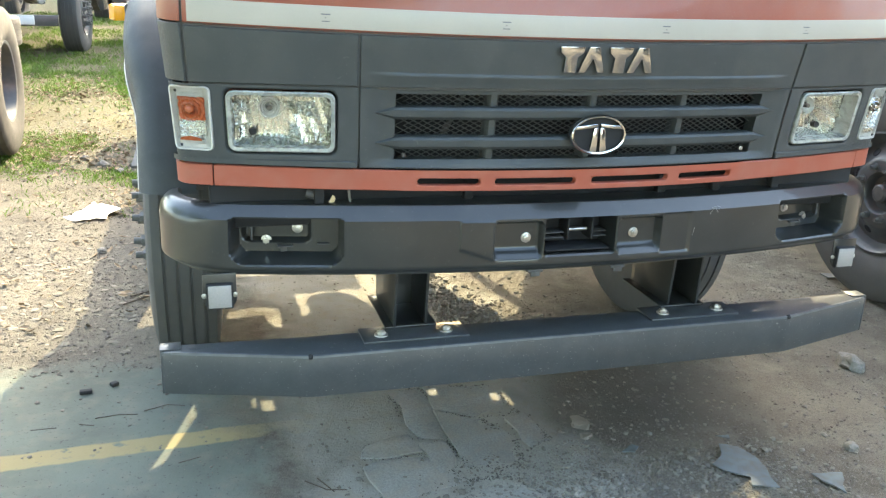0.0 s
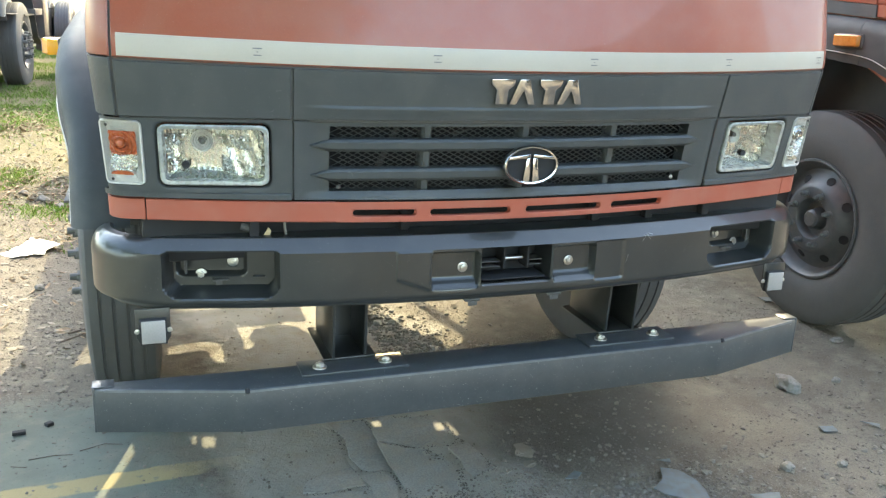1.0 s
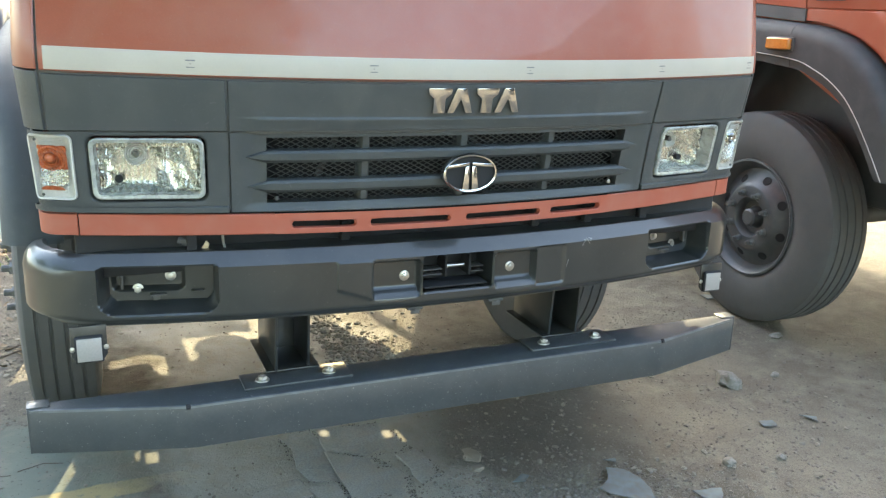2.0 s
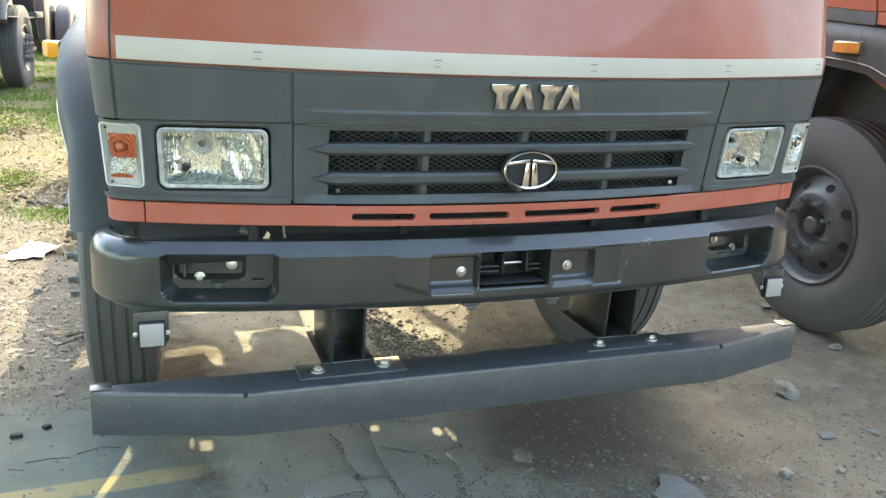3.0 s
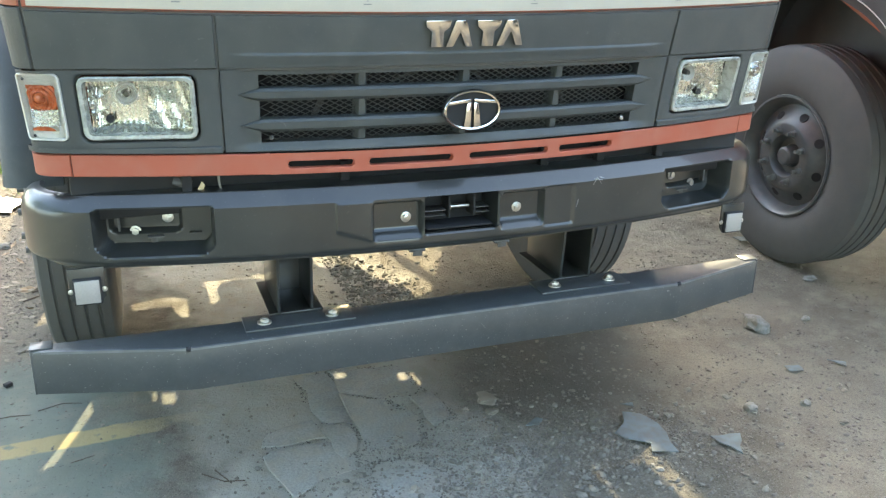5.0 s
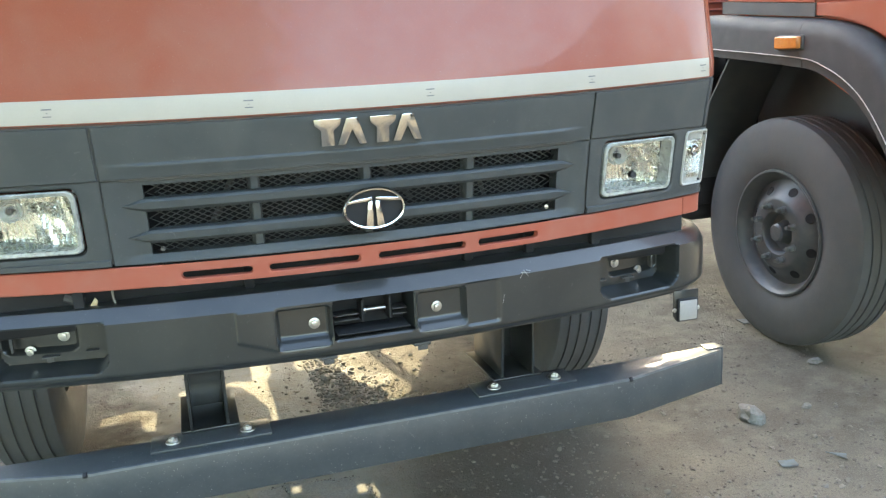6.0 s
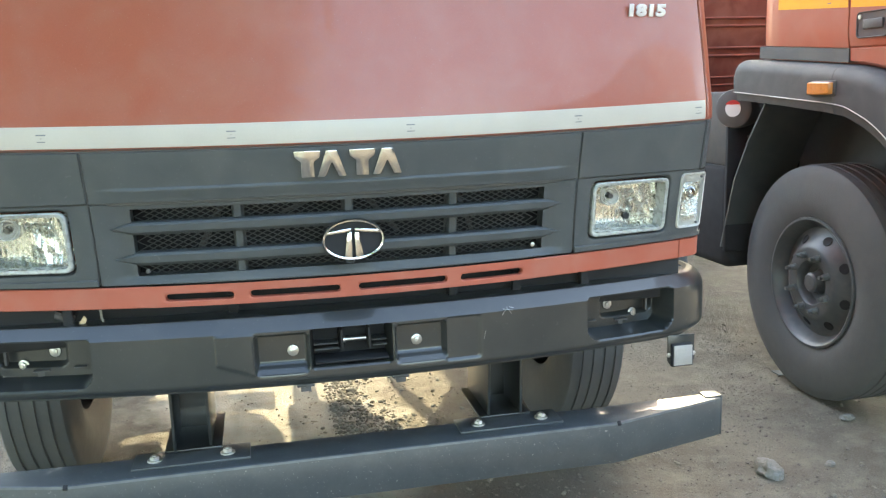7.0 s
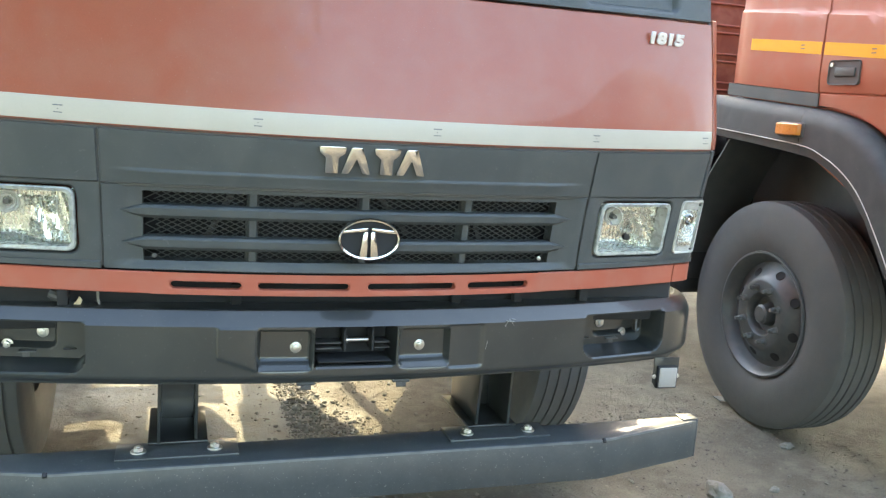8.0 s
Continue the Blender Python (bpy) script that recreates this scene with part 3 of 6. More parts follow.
def ring_frame(outer, inner, out_a, out_b):
    """A frame between two outlines that lies on the front and stands proud of it."""
    bm = bmesh.new()
    loops = [(outer, out_a - 0.012), (outer, out_b - 0.003), ([(a * 0.7 + c * 0.3, b * 0.7 + d * 0.3) for (a, b), (c, d) in zip(outer, inner)], out_b), (inner, out_b - 0.002), (inner, out_a - 0.03)]
    rings = [[on_front(x, z, o) for x, z in lp] for lp, o in loops]
    loft(bm, rings, caps=False)
    return bm


def face_fan(outline, out, bulge=0.0, rows=4):
    """A smooth lens that fills an outline on the front."""
    bm = bmesh.new()
    cx = sum(p[0] for p in outline) / len(outline)
    cz = sum(p[1] for p in outline) / len(outline)
    rings = []
    for k in range(rows):
        f = 1 - k / rows
        rings.append([on_front(cx + (x - cx) * f, cz + (z - cz) * f, out + bulge * (1 - f * f)) for x, z in outline])
    vs = loft(bm, rings, caps=False)
    mid = bm.verts.new(on_front(cx, cz, out + bulge))
    last = vs[-1]
    for i in range(len(last)):
        bm.faces.new((last[i], last[(i + 1) % len(last)], mid))
    return bm


LAMPS = {-1: (-0.917, -0.663, 0.37, 0.21), 1: (0.657, 0.898, 0.34, 0.55)}
LAMP_Z = (1.088, 1.239)


def make_headlamp(truck, side):
    """A rectangular headlamp with a mirror of large and small facets, a bulb cup and a clear glass."""
    x0, x1, bulb_at, hole_at = LAMPS[side]
    z0, z1 = LAMP_Z
    lamp = part("headlamp", ring_frame(rounded(x0, x1, z0, z1, 0.020), rounded(x0 + 0.0105, x1 - 0.0105, z0 + 0.0105, z1 - 0.0105, 0.013), 0.0, 0.004), surface_grey, truck, "rectangular clear-glass headlamp with faceted mirror")
    cx, cz = x0 + bulb_at * (x1 - x0), z1 - 0.046
    bm = bmesh.new()
    nx, nz = 110, 60
    grid = []
    for i in range(nx + 1):
        col = []
        for j in range(nz + 1):
            x, z = x0 + 0.007 + (x1 - x0 - 0.014) * i / nx, z0 + 0.007 + (z1 - z0 - 0.014) * j / nz
            u, w = x - cx, z - cz
            d = 0.046 - 0.5 * u * u - 1.1 * w * w
            shelf = z0 + 0.014 + 0.022 * max(0.0, 1 - (u / 0.085) ** 2)
            arc = 0.012 - 0.38 * abs(u)
            if z < shelf:
                d = 0.030 - 0.25 * (z - z0 - 0.007) + 0.0008 * math.sin(x * 500)
            elif abs(u) < 0.046 and w < 0.010:
                d += 0.0020 * abs(math.sin(math.pi * u / 0.0135)) + 0.05 * u
            elif w > 0.016 and abs(u) < 0.10:
                d += 0.0035 * abs(math.sin(math.pi * x / 0.0085)) + 0.10 * (z % 0.013)
            else:
                q = (u + 0.35 * w) / 0.0165
                c = math.floor(q)
                r = 0 if w > arc else (1 if w > arc - 0.034 else 2)
                k = math.sin(c * 12.9898 + r * 78.233 + side * 3.1) * 43758.5453
                a = k - math.floor(k) - 0.5
                k = math.sin(c * 39.425 + r * 11.135 + side * 1.7) * 24634.6345
                b = k - math.floor(k) - 0.5
                d += 0.0165 * (q - c - 0.5) * a * 2.2 + (w + (-0.02, 0.035, 0.075)[r]) * b * 0.5 + 0.004 * r + 0.0012 * abs(math.sin(math.pi * x / 0.0055))
                if min(x - x0, x1 - x) < 0.020 and w > -0.06:
                    d += 0.0022 * abs(math.sin(math.pi * z / 0.006))
            col.append(bm.verts.new(on_front(x, z, -max(0.007, d))))
        grid.append(col)
    for i in range(nx):
        for j in range(nz):
            bm.faces.new((grid[i][j], grid[i + 1][j], grid[i + 1][j + 1], grid[i][j + 1]))
    part("mirror", bm, REFLECTOR, lamp, "faceted chrome mirror", angle=18)
    c = on_front(cx, cz, -0.046)
    bm = bmesh.new()
    lathe(bm, [(0.010, 0.008), (0.004, 0.0105), (-0.006, 0.012), (-0.008, 0.0145), (-0.002, 0.016), (-0.010, 0.0185), (-0.013, 0.0205), (-0.007, 0.0225), (-0.015, 0.0245), (-0.014, 0.0265), (0.012, 0.0275)], 40, axis="Y")
    bmesh.ops.translate(bm, verts=bm.verts, vec=c)
    part("bulb_cup", bm, surface_pale, lamp)
    bm = bmesh.new()
    rod(bm, c + Vector((0, 0.004, 0)), c + Vector((0, -0.018, 0)), 0.0085, 0.0065, seg=16)
    part("bulb", bm, surface_bulb, lamp)
    bm = bmesh.new()
    g = on_front(x0 + hole_at * (x1 - x0), z1 - 0.105, -0.034)
    rod(bm, g, g + Vector((0, -0.012, 0)), 0.0095, seg=18)
    part("side_light_hole", bm, INNER, lamp)
    lens = part("glass", face_fan(rounded(x0 + 0.008, x1 - 0.008, z0 + 0.008, z1 - 0.008, 0.015), 0.003, 0.003), GLASS, lamp, "clear glass lens")
    lens.visible_shadow = False
    return lamp


def signal_outline(side, g):
    """The tall rounded outline of a turn signal, drawn in by g."""
    a, b = (-1.046, -0.951) if side < 0 else (0.938, 1.030)
    return rounded(a + g, b - g, 1.087 + g, 1.246 - g, max(0.003, 0.014 - g))


def make_indicator(truck, side):
    """A tall turn-signal lamp at the corner: clear lens, ringed amber dish, bulb, small amber strip and screws."""
    a, b = (-1.046, -0.951) if side < 0 else (0.938, 1.030)
    lamp = part("turn_signal", ring_frame(signal_outline(side, 0.0), signal_outline(side, 0.0055), -0.002, 0.005), surface_pale, truck, "tall clear-lens turn signal with amber inside" if side < 0 else "tall clear-lens turn signal")
    x0, x1 = a + 0.004, b - 0.004
    cx, cz = (a + b) / 2 + (-0.004 if side < 0 else -0.006), 1.186

    def dish(xa, xb, lo, hi, out, mat, name, wave):
        bm = bmesh.new()
        n, k = 40, 44
        g = []
        for i in range(n + 1):
            col = []
            for j in range(k + 1):
                x, z = xa + (xb - xa) * i / n, lo + (hi - lo) * j / k
                r = math.hypot(x - cx, z - cz)
                col.append(bm.verts.new(on_front(x, z, out - 0.010 * math.cos(min(1.5, r / 0.05)) + wave * math.cos(2 * math.pi * r / 0.0095) + 0.35 * wave * math.cos(x * 900))))
            g.append(col)
        for i in range(n):
            for j in range(k):
                bm.faces.new((g[i][j], g[i + 1][j], g[i + 1][j + 1], g[i][j + 1]))
        part(name, bm, mat, lamp)

    m0, m1 = x0 + 0.013, x1 - 0.012
    dish(x0, x1, 1.091, 1.242, -0.010, surface_pale, "lamp_back", 0.0)
    dish(m0, m1, 1.162, 1.219, -0.002, AMBER_BULB if side < 0 else REFLECTOR, "upper_dish", 0.0022)
    dish(m0, m1, 1.122, 1.162, -0.003, REFLECTOR, "lower_dish", 0.0022)
    for k in range(4):
        for z in (1.2235, 1.1035):
            bm = bmesh.new()
            c = on_front((a + b) / 2, z + 0.0042 * k, -0.0065)
            rod(bm, on_front(m0 + 0.008, z + 0.0038 * k, -0.0085), on_front(m1 - 0.004, z + 0.0038 * k, -0.0085), 0.0011, seg=6)
            part("lens_rib", bm, surface_pale, lamp)
    bm = bmesh.new()
    prism(bm, [on_front(cx + 0.026 * math.cos(radians(g)), 1.112 + 0.011 * math.sin(radians(g)), 0.0) for g in range(0, 181, 15)], (0, -0.002, 0))
    part("amber_strip", bm, AMBER_BULB if side < 0 else REFLECTOR, lamp)
    for z in (1.232, 1.099):
        bm = bmesh.new()
        p = on_front(x0 + 0.011 if side < 0 else x1 - 0.011, z, -0.006)
        rod(bm, p, p + Vector((0, -0.006, 0)), 0.0035, seg=12)
        part("screw", bm, DARK, lamp)
    c = on_front(cx, cz + 0.004, -0.008)
    bm = bmesh.new()
    lathe(bm, [(0.004, 0.016), (-0.006, 0.0165), (-0.007, 0.0145), (-0.002, 0.0125), (-0.010, 0.010), (-0.014, 0.006), (-0.015, 0.0)], 28, axis="Y")
    bmesh.ops.translate(bm, verts=bm.verts, vec=c)
    part("bulb", bm, AMBER_BULB if side < 0 else CHROME, lamp)
    lens = part("lens", face_fan(signal_outline(side, 0.005), 0.004, 0.002), GLASS, lamp, "clear plastic lens")
    lens.visible_shadow = False
    return lamp


surface_grey = surface("lamp rim", (0.46, 0.46, 0.43), 0.28, 0.1, color2=(0.21, 0.22, 0.205), scale=20)
surface_bulb = surface("bulb tip", (0.10, 0.10, 0.10), 0.3, 0.5)
surface_pale = surface("pale lamp back", (0.60, 0.58, 0.54), 0.3, 0.0, color2=(0.50, 0.48, 0.45), scale=60)


# ---- the middle lorry ----
def make_front(truck):
    """Cab front: red bonnet panel, black nose panels, grille, lamps, valance."""
    S = 0.605
    # red bonnet panel with a rolled lower edge
    part("bonnet_panel", skin(steps(-1.000, 1.000, 0.035), steps(1.380, 1.732, 0.022)), RED, truck, "glossy terracotta red bonnet panel")
    tape = part("reflective_strip", skin(steps(-0.988, 0.992, 0.04, 0.004), steps(1.3835, 1.4345, 0.018, 0.002), back=0.0012, rim=0.0006, place=lambda s, z, o: on_front(s, z, o + 0.0016)), TAPE, truck, "pale reflective strip across the bonnet")
    for k, s in enumerate((-0.684, -0.265, 0.154, 0.594, 0.965)):
        bm = bmesh.new()
        for z, w, h in ((1.4160, 0.021, 0.0028), (1.4080, 0.003, 0.0018), (1.4005, 0.018, 0.0022)):
            prism(bm, [on_front(s + a * w / 2, z + b * h / 2, 0.0022) for a, b in ((-1, -1), (1, -1), (1, 1), (-1, 1))], (0, -0.0004, 0))
        part("printed_mark", bm, TAPE_INK, tape)
    bm = skin(steps(-0.998, 0.998, 0.05, 0.003), [1.3755, 1.378, 1.3815], back=0.02, place=lambda s, z, o: on_front(s, z, o - 0.006))
    part("bonnet_lip", bm, RED, truck)
    # black nose: middle and side panels
    ridge = lambda s, z: -0.0055 * smooth(1.291, 1.285, z) * smooth(0.585, 0.50, abs(s)) * (0.35 + 0.65 * smooth(1.262, 1.284, z))
    zs = steps(1.2555, 1.3735, 0.010, 0.004) + []
    zs = sorted(set(zs + [1.281, 1.284, 1.287, 1.290, 1.2935]))
    part("nose_panel", skin(steps(-S, S, 0.02), zs, ridge), PLASTIC, truck, "black plastic nose panel with a raised rib")
    for side in (-1, 1):
        ss = steps(S + 0.005, 0.999, 0.03)
        part("nose_side_panel", skin([side * s for s in (ss if side > 0 else ss[::-1])], steps(1.2555, 1.3735, 0.02)), PLASTIC, truck)
        # lamp surround with two openings
        x0, x1 = LAMPS[side][:2]
        bm = bmesh.new()
        u0, u1, u2 = (S + 0.004, 0.924, 1.0475) if side > 0 else (-0.938, -S - 0.004, -1.0475)
        holed(bm, u0, u1, 1.046, 1.2525, dense(rounded(x0, x1, *LAMP_Z, 0.020), 0.012), ((0.010, 0.0), (0.0075, 0.0008), (0.0055, 0.0035), (0.004, 0.009), (0.003, 0.026)))
        v0, v1 = (u1, u2) if side > 0 else (u2, u0)
        holed(bm, v0, v1, 1.046, 1.2525, dense(signal_outline(side, 0.0), 0.010), ((0.0014, 0.0), (0.0011, 0.0006), (0.0008, 0.003), (0.0006, 0.016)))
        part("lamp_surround", bm, PLASTIC, truck, "black plastic lamp surround")
        # lower lip under the surround
        ss = steps(S + 0.005, 1.060, 0.03)
        part("surround_lip", skin([side * s for s in (ss if side > 0 else ss[::-1])], steps(1.046, 1.068, 0.006, 0.003), back=0.02, place=lambda s, z, o: on_front(s, z, o + 0.006 * smooth(1.075, 1.060, z))), PLASTIC, truck)
        make_headlamp(truck, side)
        make_indicator(truck, side)
        # corner posts: black below, red above
        ss = steps(1.0030, 1.40, 0.012)
        part("corner_panel_lower", skin([side * s for s in (ss if side > 0 else ss[::-1])], steps(1.2555, 1.3785, 0.02)), PLASTIC, truck)
        part("corner_panel", skin([side * s for s in (ss if side > 0 else ss[::-1])], steps(1.381, 1.745, 0.03)), RED, truck, "red painted corner panel")
        bm = skin([side * s for s in (steps(1.050, 1.40, 0.02) if side > 0 else steps(1.050, 1.40, 0.02)[::-1])], steps(1.06, 1.2525, 0.03), place=lambda s, z, o: on_front(s, z, o - 0.012))
        part("corner_skirt", bm, PLASTIC, truck)
    # dark seals behind the panel seams
    for sa, sb, za, zb in ((-1.0, 1.0, 1.248, 1.260), (-S - 0.012, -S + 0.008, 1.05, 1.375), (S - 0.008, S + 0.012, 1.05, 1.375), (-1.008, -0.994, 1.255, 1.74), (0.994, 1.008, 1.255, 1.74), (-1.0, 1.0, 1.366, 1.384)):
        bm = skin(steps(sa, sb, 0.04 if sb - sa > 0.1 else 0.005), steps(za, zb, 0.006 if zb - za < 0.1 else 0.02), back=0.004, place=lambda s, z, o: on_front(s, z, o - 0.0065))
        part("seal_strip", bm, RUBBER, truck)
    # grille frame
    gap = lambda s, z: abs(s) < 0.518 and 1.0705 < z < 1.2385
    ss = sorted(set([round(v, 4) for v in steps(-S, S, 0.02)] + [-0.518, 0.518, -0.5, 0.5]))
    zs = sorted(set(steps(1.046, 1.2525, 0.012, 0.004) + [1.0705, 1.2385]))
    dish = lambda s, z: 0.012 * smooth(0.585, 0.545, abs(s)) * smooth(1.058, 1.066, z)
    part("grille_frame", skin(ss, zs, dish, gap, back=0.045), PLASTIC, truck, "black plastic radiator grille frame")
    for zc, h, e in ((1.191, 0.033, 0.570), (1.1145, 0.034, 0.565)):
        bm = bmesh.new()
        rings = []
        for x in [-e, -e + 0.012, -e + 0.03, -e + 0.055] + list(np.linspace(-0.48, 0.48, 25)) + [e - 0.055, e - 0.03, e - 0.012, e]:
            f = 0.12 + 0.88 * smooth(0.0, 0.06, e - abs(x))
            p = on_front(x, zc)
            sec = ((0.034, 0.45), (0.004, 0.52), (-0.008, 0.44), (-0.013, 0.25), (-0.010, -0.25), (0.002, -0.5), (0.034, -0.42))
            rings.append([p + Vector((0, 0.010 + dy * (0.35 + 0.65 * f), dz * h * f)) for dy, dz in sec])
        loft(bm, rings)
        part("grille_slat", bm, PLASTIC, truck)
    for x in (-0.268, 0.0, 0.268):
        bm = bmesh.new()
        p = on_front(x, 1.15)
        rings = [[on_front(x, z) + Vector((dx, dy, 0)) for dx, dy in ((-0.015, 0.060), (-0.013, 0.030), (-0.008, 0.022), (0.008, 0.022), (0.013, 0.030), (0.015, 0.060))] for z in np.linspace(1.062, 1.245, 6)]
        loft(bm, rings)
        part("grille_post", bm, PLASTIC, truck)
    # expanded-metal mesh and what lies behind it
    bm = bmesh.new()
    z0, z1, pitch, lean = 1.063, 1.246, 0.024, 1.9
    run = (z1 - z0) * lean
    k = -0.53 - run
    while k < 0.53:
        for sgn in (1, -1):
            pts = []
            for i in range(7):
                x, z = k + run * i / 6, z0 + (z1 - z0) * (i / 6 if sgn > 0 else 1 - i / 6)
                pts.append((x, z))
            pts = [p for p in pts if abs(p[0]) <= 0.53]
            if len(pts) > 1:
                r = [[on_front(x, z) + Vector((0, 0.040 + 0.001 * sgn, 0)) + d for d in (Vector((-0.0024, 0.001, -0.0008)), Vector((0, -0.0018, 0.0012)), Vector((0.0024, 0.001, -0.0008)))] for x, z in pts]
                loft(bm, r)
        k += pitch
    part("grille_mesh", bm, WIRE, truck, "black expanded-metal grille mesh")
    bm = bmesh.new()
    box(bm, (-0.66, 0.15, 1.02), (0.66, 0.20, 1.34), 0.004)
    part("radiator", bm, INNER, truck)
    for (a, b, r) in (((-0.38, 0.11, 1.10), (-0.30, 0.12, 1.25), 0.008), ((0.05, 0.10, 1.24), (0.14, 0.11, 1.13), 0.007), ((0.30, 0.10, 1.24), (0.36, 0.12, 1.08), 0.006), ((-0.16, 0.11, 1.20), (-0.05, 0.11, 1.24), 0.005)):
        bm = bmesh.new()
        rod(bm, a, b, r, seg=10)
        part("hose", bm, DARK, truck)
    for x in (-0.492, 0.492):
        bm = bmesh.new()
        bolt(bm, on_front(x, 1.0815) + Vector((0, 0.016, 0)), (0, -1, 0), 0.004)
        part("grille_screw", bm, ZINC if x > 0 else DARK, truck)
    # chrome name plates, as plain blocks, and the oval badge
    for s0, s1, up in ((-0.130, -0.066, True), (-0.076, -0.006, False), (0.000, 0.064, True), (0.056, 0.128, False)):
        bm = bmesh.new()
        z0, z1 = 1.2995, 1.364
        w = s1 - s0
        h = z1 - z0
        if up:
            pts = ((s0, z1), (s1, z1), (s1 - w * 0.03, z1 - h * 0.24), (s1 - w * 0.26, z1 - h * 0.42), (s1 - w * 0.25, z0), (s0 + w * 0.25, z0), (s0 + w * 0.26, z1 - h * 0.42), (s0 + w * 0.03, z1 - h * 0.24))
        else:
            pts = ((s0, z0), (s0 + w * 0.31, z1), (s1 - w * 0.31, z1), (s1, z0), (s1 - w * 0.27, z0), (s0 + w * 0.5, z0 + h * 0.55), (s0 + w * 0.27, z0))
        prism(bm, [on_front(x + 0.002, z, 0.0) for x, z in pts], (0, -0.013, 0), 0.0022)
        part("chrome_block", bm, CHROME, truck, "raised chrome plain shape on the nose")
    bm = bmesh.new()
    rings = []
    for k in range(64):
        a = 2 * math.pi * k / 64
        c, s = math.cos(a), math.sin(a)
        cx, cz = 0.005, 1.1405
        ring = []
        for d, o in ((0.0, 0.0), (0.001, 0.008), (0.0035, 0.011), (0.0075, 0.010), (0.0095, 0.006), (0.0095, 0.0)):
            ring.append(on_front(cx, cz, 0.020 + o) + Vector(((0.0785 - d) * c, 0, (0.0525 - d) * s)))
        rings.append(ring)
    vs = [[bm.verts.new(p) for p in r] for r in rings]
    for i in range(64):
        for j in range(6):
            bm.faces.new((vs[i][j], vs[(i + 1) % 64][j], vs[(i + 1) % 64][(j + 1) % 6], vs[i][(j + 1) % 6]))
    badge = part("badge_ring", bm, CHROME, truck, "oval chrome badge ring on the grille")
    for sgn in (-1, 1):
        bm = bmesh.new()
        pts = [(0.003, 0.020), (0.015, 0.018), (0.024, -0.045), (0.004, -0.050)]
        prism(bm, [on_front(0.005, 1.1405, 0.022) + Vector((sgn * x, 0, z)) for x, z in pts], (0, -0.008, 0), 0.002)
        part("badge_wedge", bm, CHROME, badge)
        bm = bmesh.new()
        prism(bm, [on_front(0.005, 1.1405, 0.022) + Vector((sgn * x, 0, z)) for x, z in ((0.004, 0.029), (0.068, 0.022), (0.070, 0.013), (0.020, 0.018), (0.004, 0.021))], (0, -0.007, 0), 0.002)
        part("badge_bar", bm, CHROME, badge)
    bm = bmesh.new()
    prism(bm, [on_front(0.005, 1.1405, 0.0) + Vector((0.073 * math.cos(2 * math.pi * k / 40), 0, 0.047 * math.sin(2 * math.pi * k / 40))) for k in range(40)], (0, -0.021, 0))
    part("badge_back", bm, INNER, badge)
    # red valance with four slots
    slots = ((-0.458, -0.292), (-0.254, -0.029), (0.017, 0.250), (0.286, 0.460))
    bm = bmesh.new()
    edges = [-0.955, -0.50, -0.273, -0.006, 0.268, 0.50, 0.955]
    for (a, b), (l, r) in zip(slots, zip(edges[1:], edges[2:])):
        holed(bm, l, r, 0.9875, 1.0415, dense(rounded(a, b, 1.0015, 1.0205, 0.0094, 9), 0.02), ((0.0015, 0.0), (0.0, 0.0012), (-0.0008, 0.004), (-0.0010, 0.018)))
    for l, r in ((-0.955, -0.50), (0.50, 0.955)):
        loft(bm, [[on_front(x, z, -d) for z, d in ((0.989, 0.018), (0.9875, 0.002), (0.990, 0.0), (1.0, 0.0), (1.015, 0.0), (1.03, 0.0), (1.039, 0.0), (1.0415, 0.002), (1.040, 0.018))] for x in np.linspace(l, r, 18)], caps=True)
    part("valance", bm, VALANCE, truck, "dull red valance with four slots")
    for side in (-1, 1):
        ss = steps(0.958, 1.10, 0.012)
        part("valance_end", skin([side * s for s in (ss if side > 0 else ss[::-1])], steps(0.9875, 1.0415, 0.012)), VALANCE, truck)
    # model number on the bonnet
    cu = bpy.data.curves.new("model_number", "FONT")
    cu.body, cu.size, cu.extrude, cu.bevel_depth, cu.align_x = "1815", 0.040, 0.0018, 0.001, "CENTER"
    cu.space_character, cu.offset = 1.06, 0.0015
    ob = bpy.data.objects.new("tmp", cu)
    scene.collection.objects.link(ob)
    me = bpy.data.meshes.new_from_object(ob.evaluated_get(bpy.context.evaluated_depsgraph_get()))
    bpy.data.objects.remove(ob)
    me.transform(Matrix.Diagonal((1.50, 1.0, 1.0, 1.0)))
    me.materials.clear()
    me.materials.append(SILVER)
    num = new("model_number", me)
    num.parent = truck
    tagged(num, "raised chrome figures 1815")
    p, q = on_front(0.822, 1.667, 0.003), plan(0.822)
    ang = math.degrees(math.atan2(q[2], -q[3]))
    num.matrix_basis = Matrix.Translation(p) @ pose(0, 0, 0, 90 + 9, 0, ang)
    # black cowl under the windscreen
    def cowl(s, z):
        d = 0.0
        for a, b in ((-0.96, -0.60), (-0.52, -0.05), (0.05, 0.50), (0.575, 0.872)):
            d += 0.014 * inside(s, z, a, b, 1.757, 1.835, 0.012, 0.004)
        return d
    part("cowl_panel", skin(steps(-0.998, 0.998, 0.008), steps(1.738, 1.86, 0.006), cowl), PLASTIC, truck, "black plastic cowl below the windscreen")


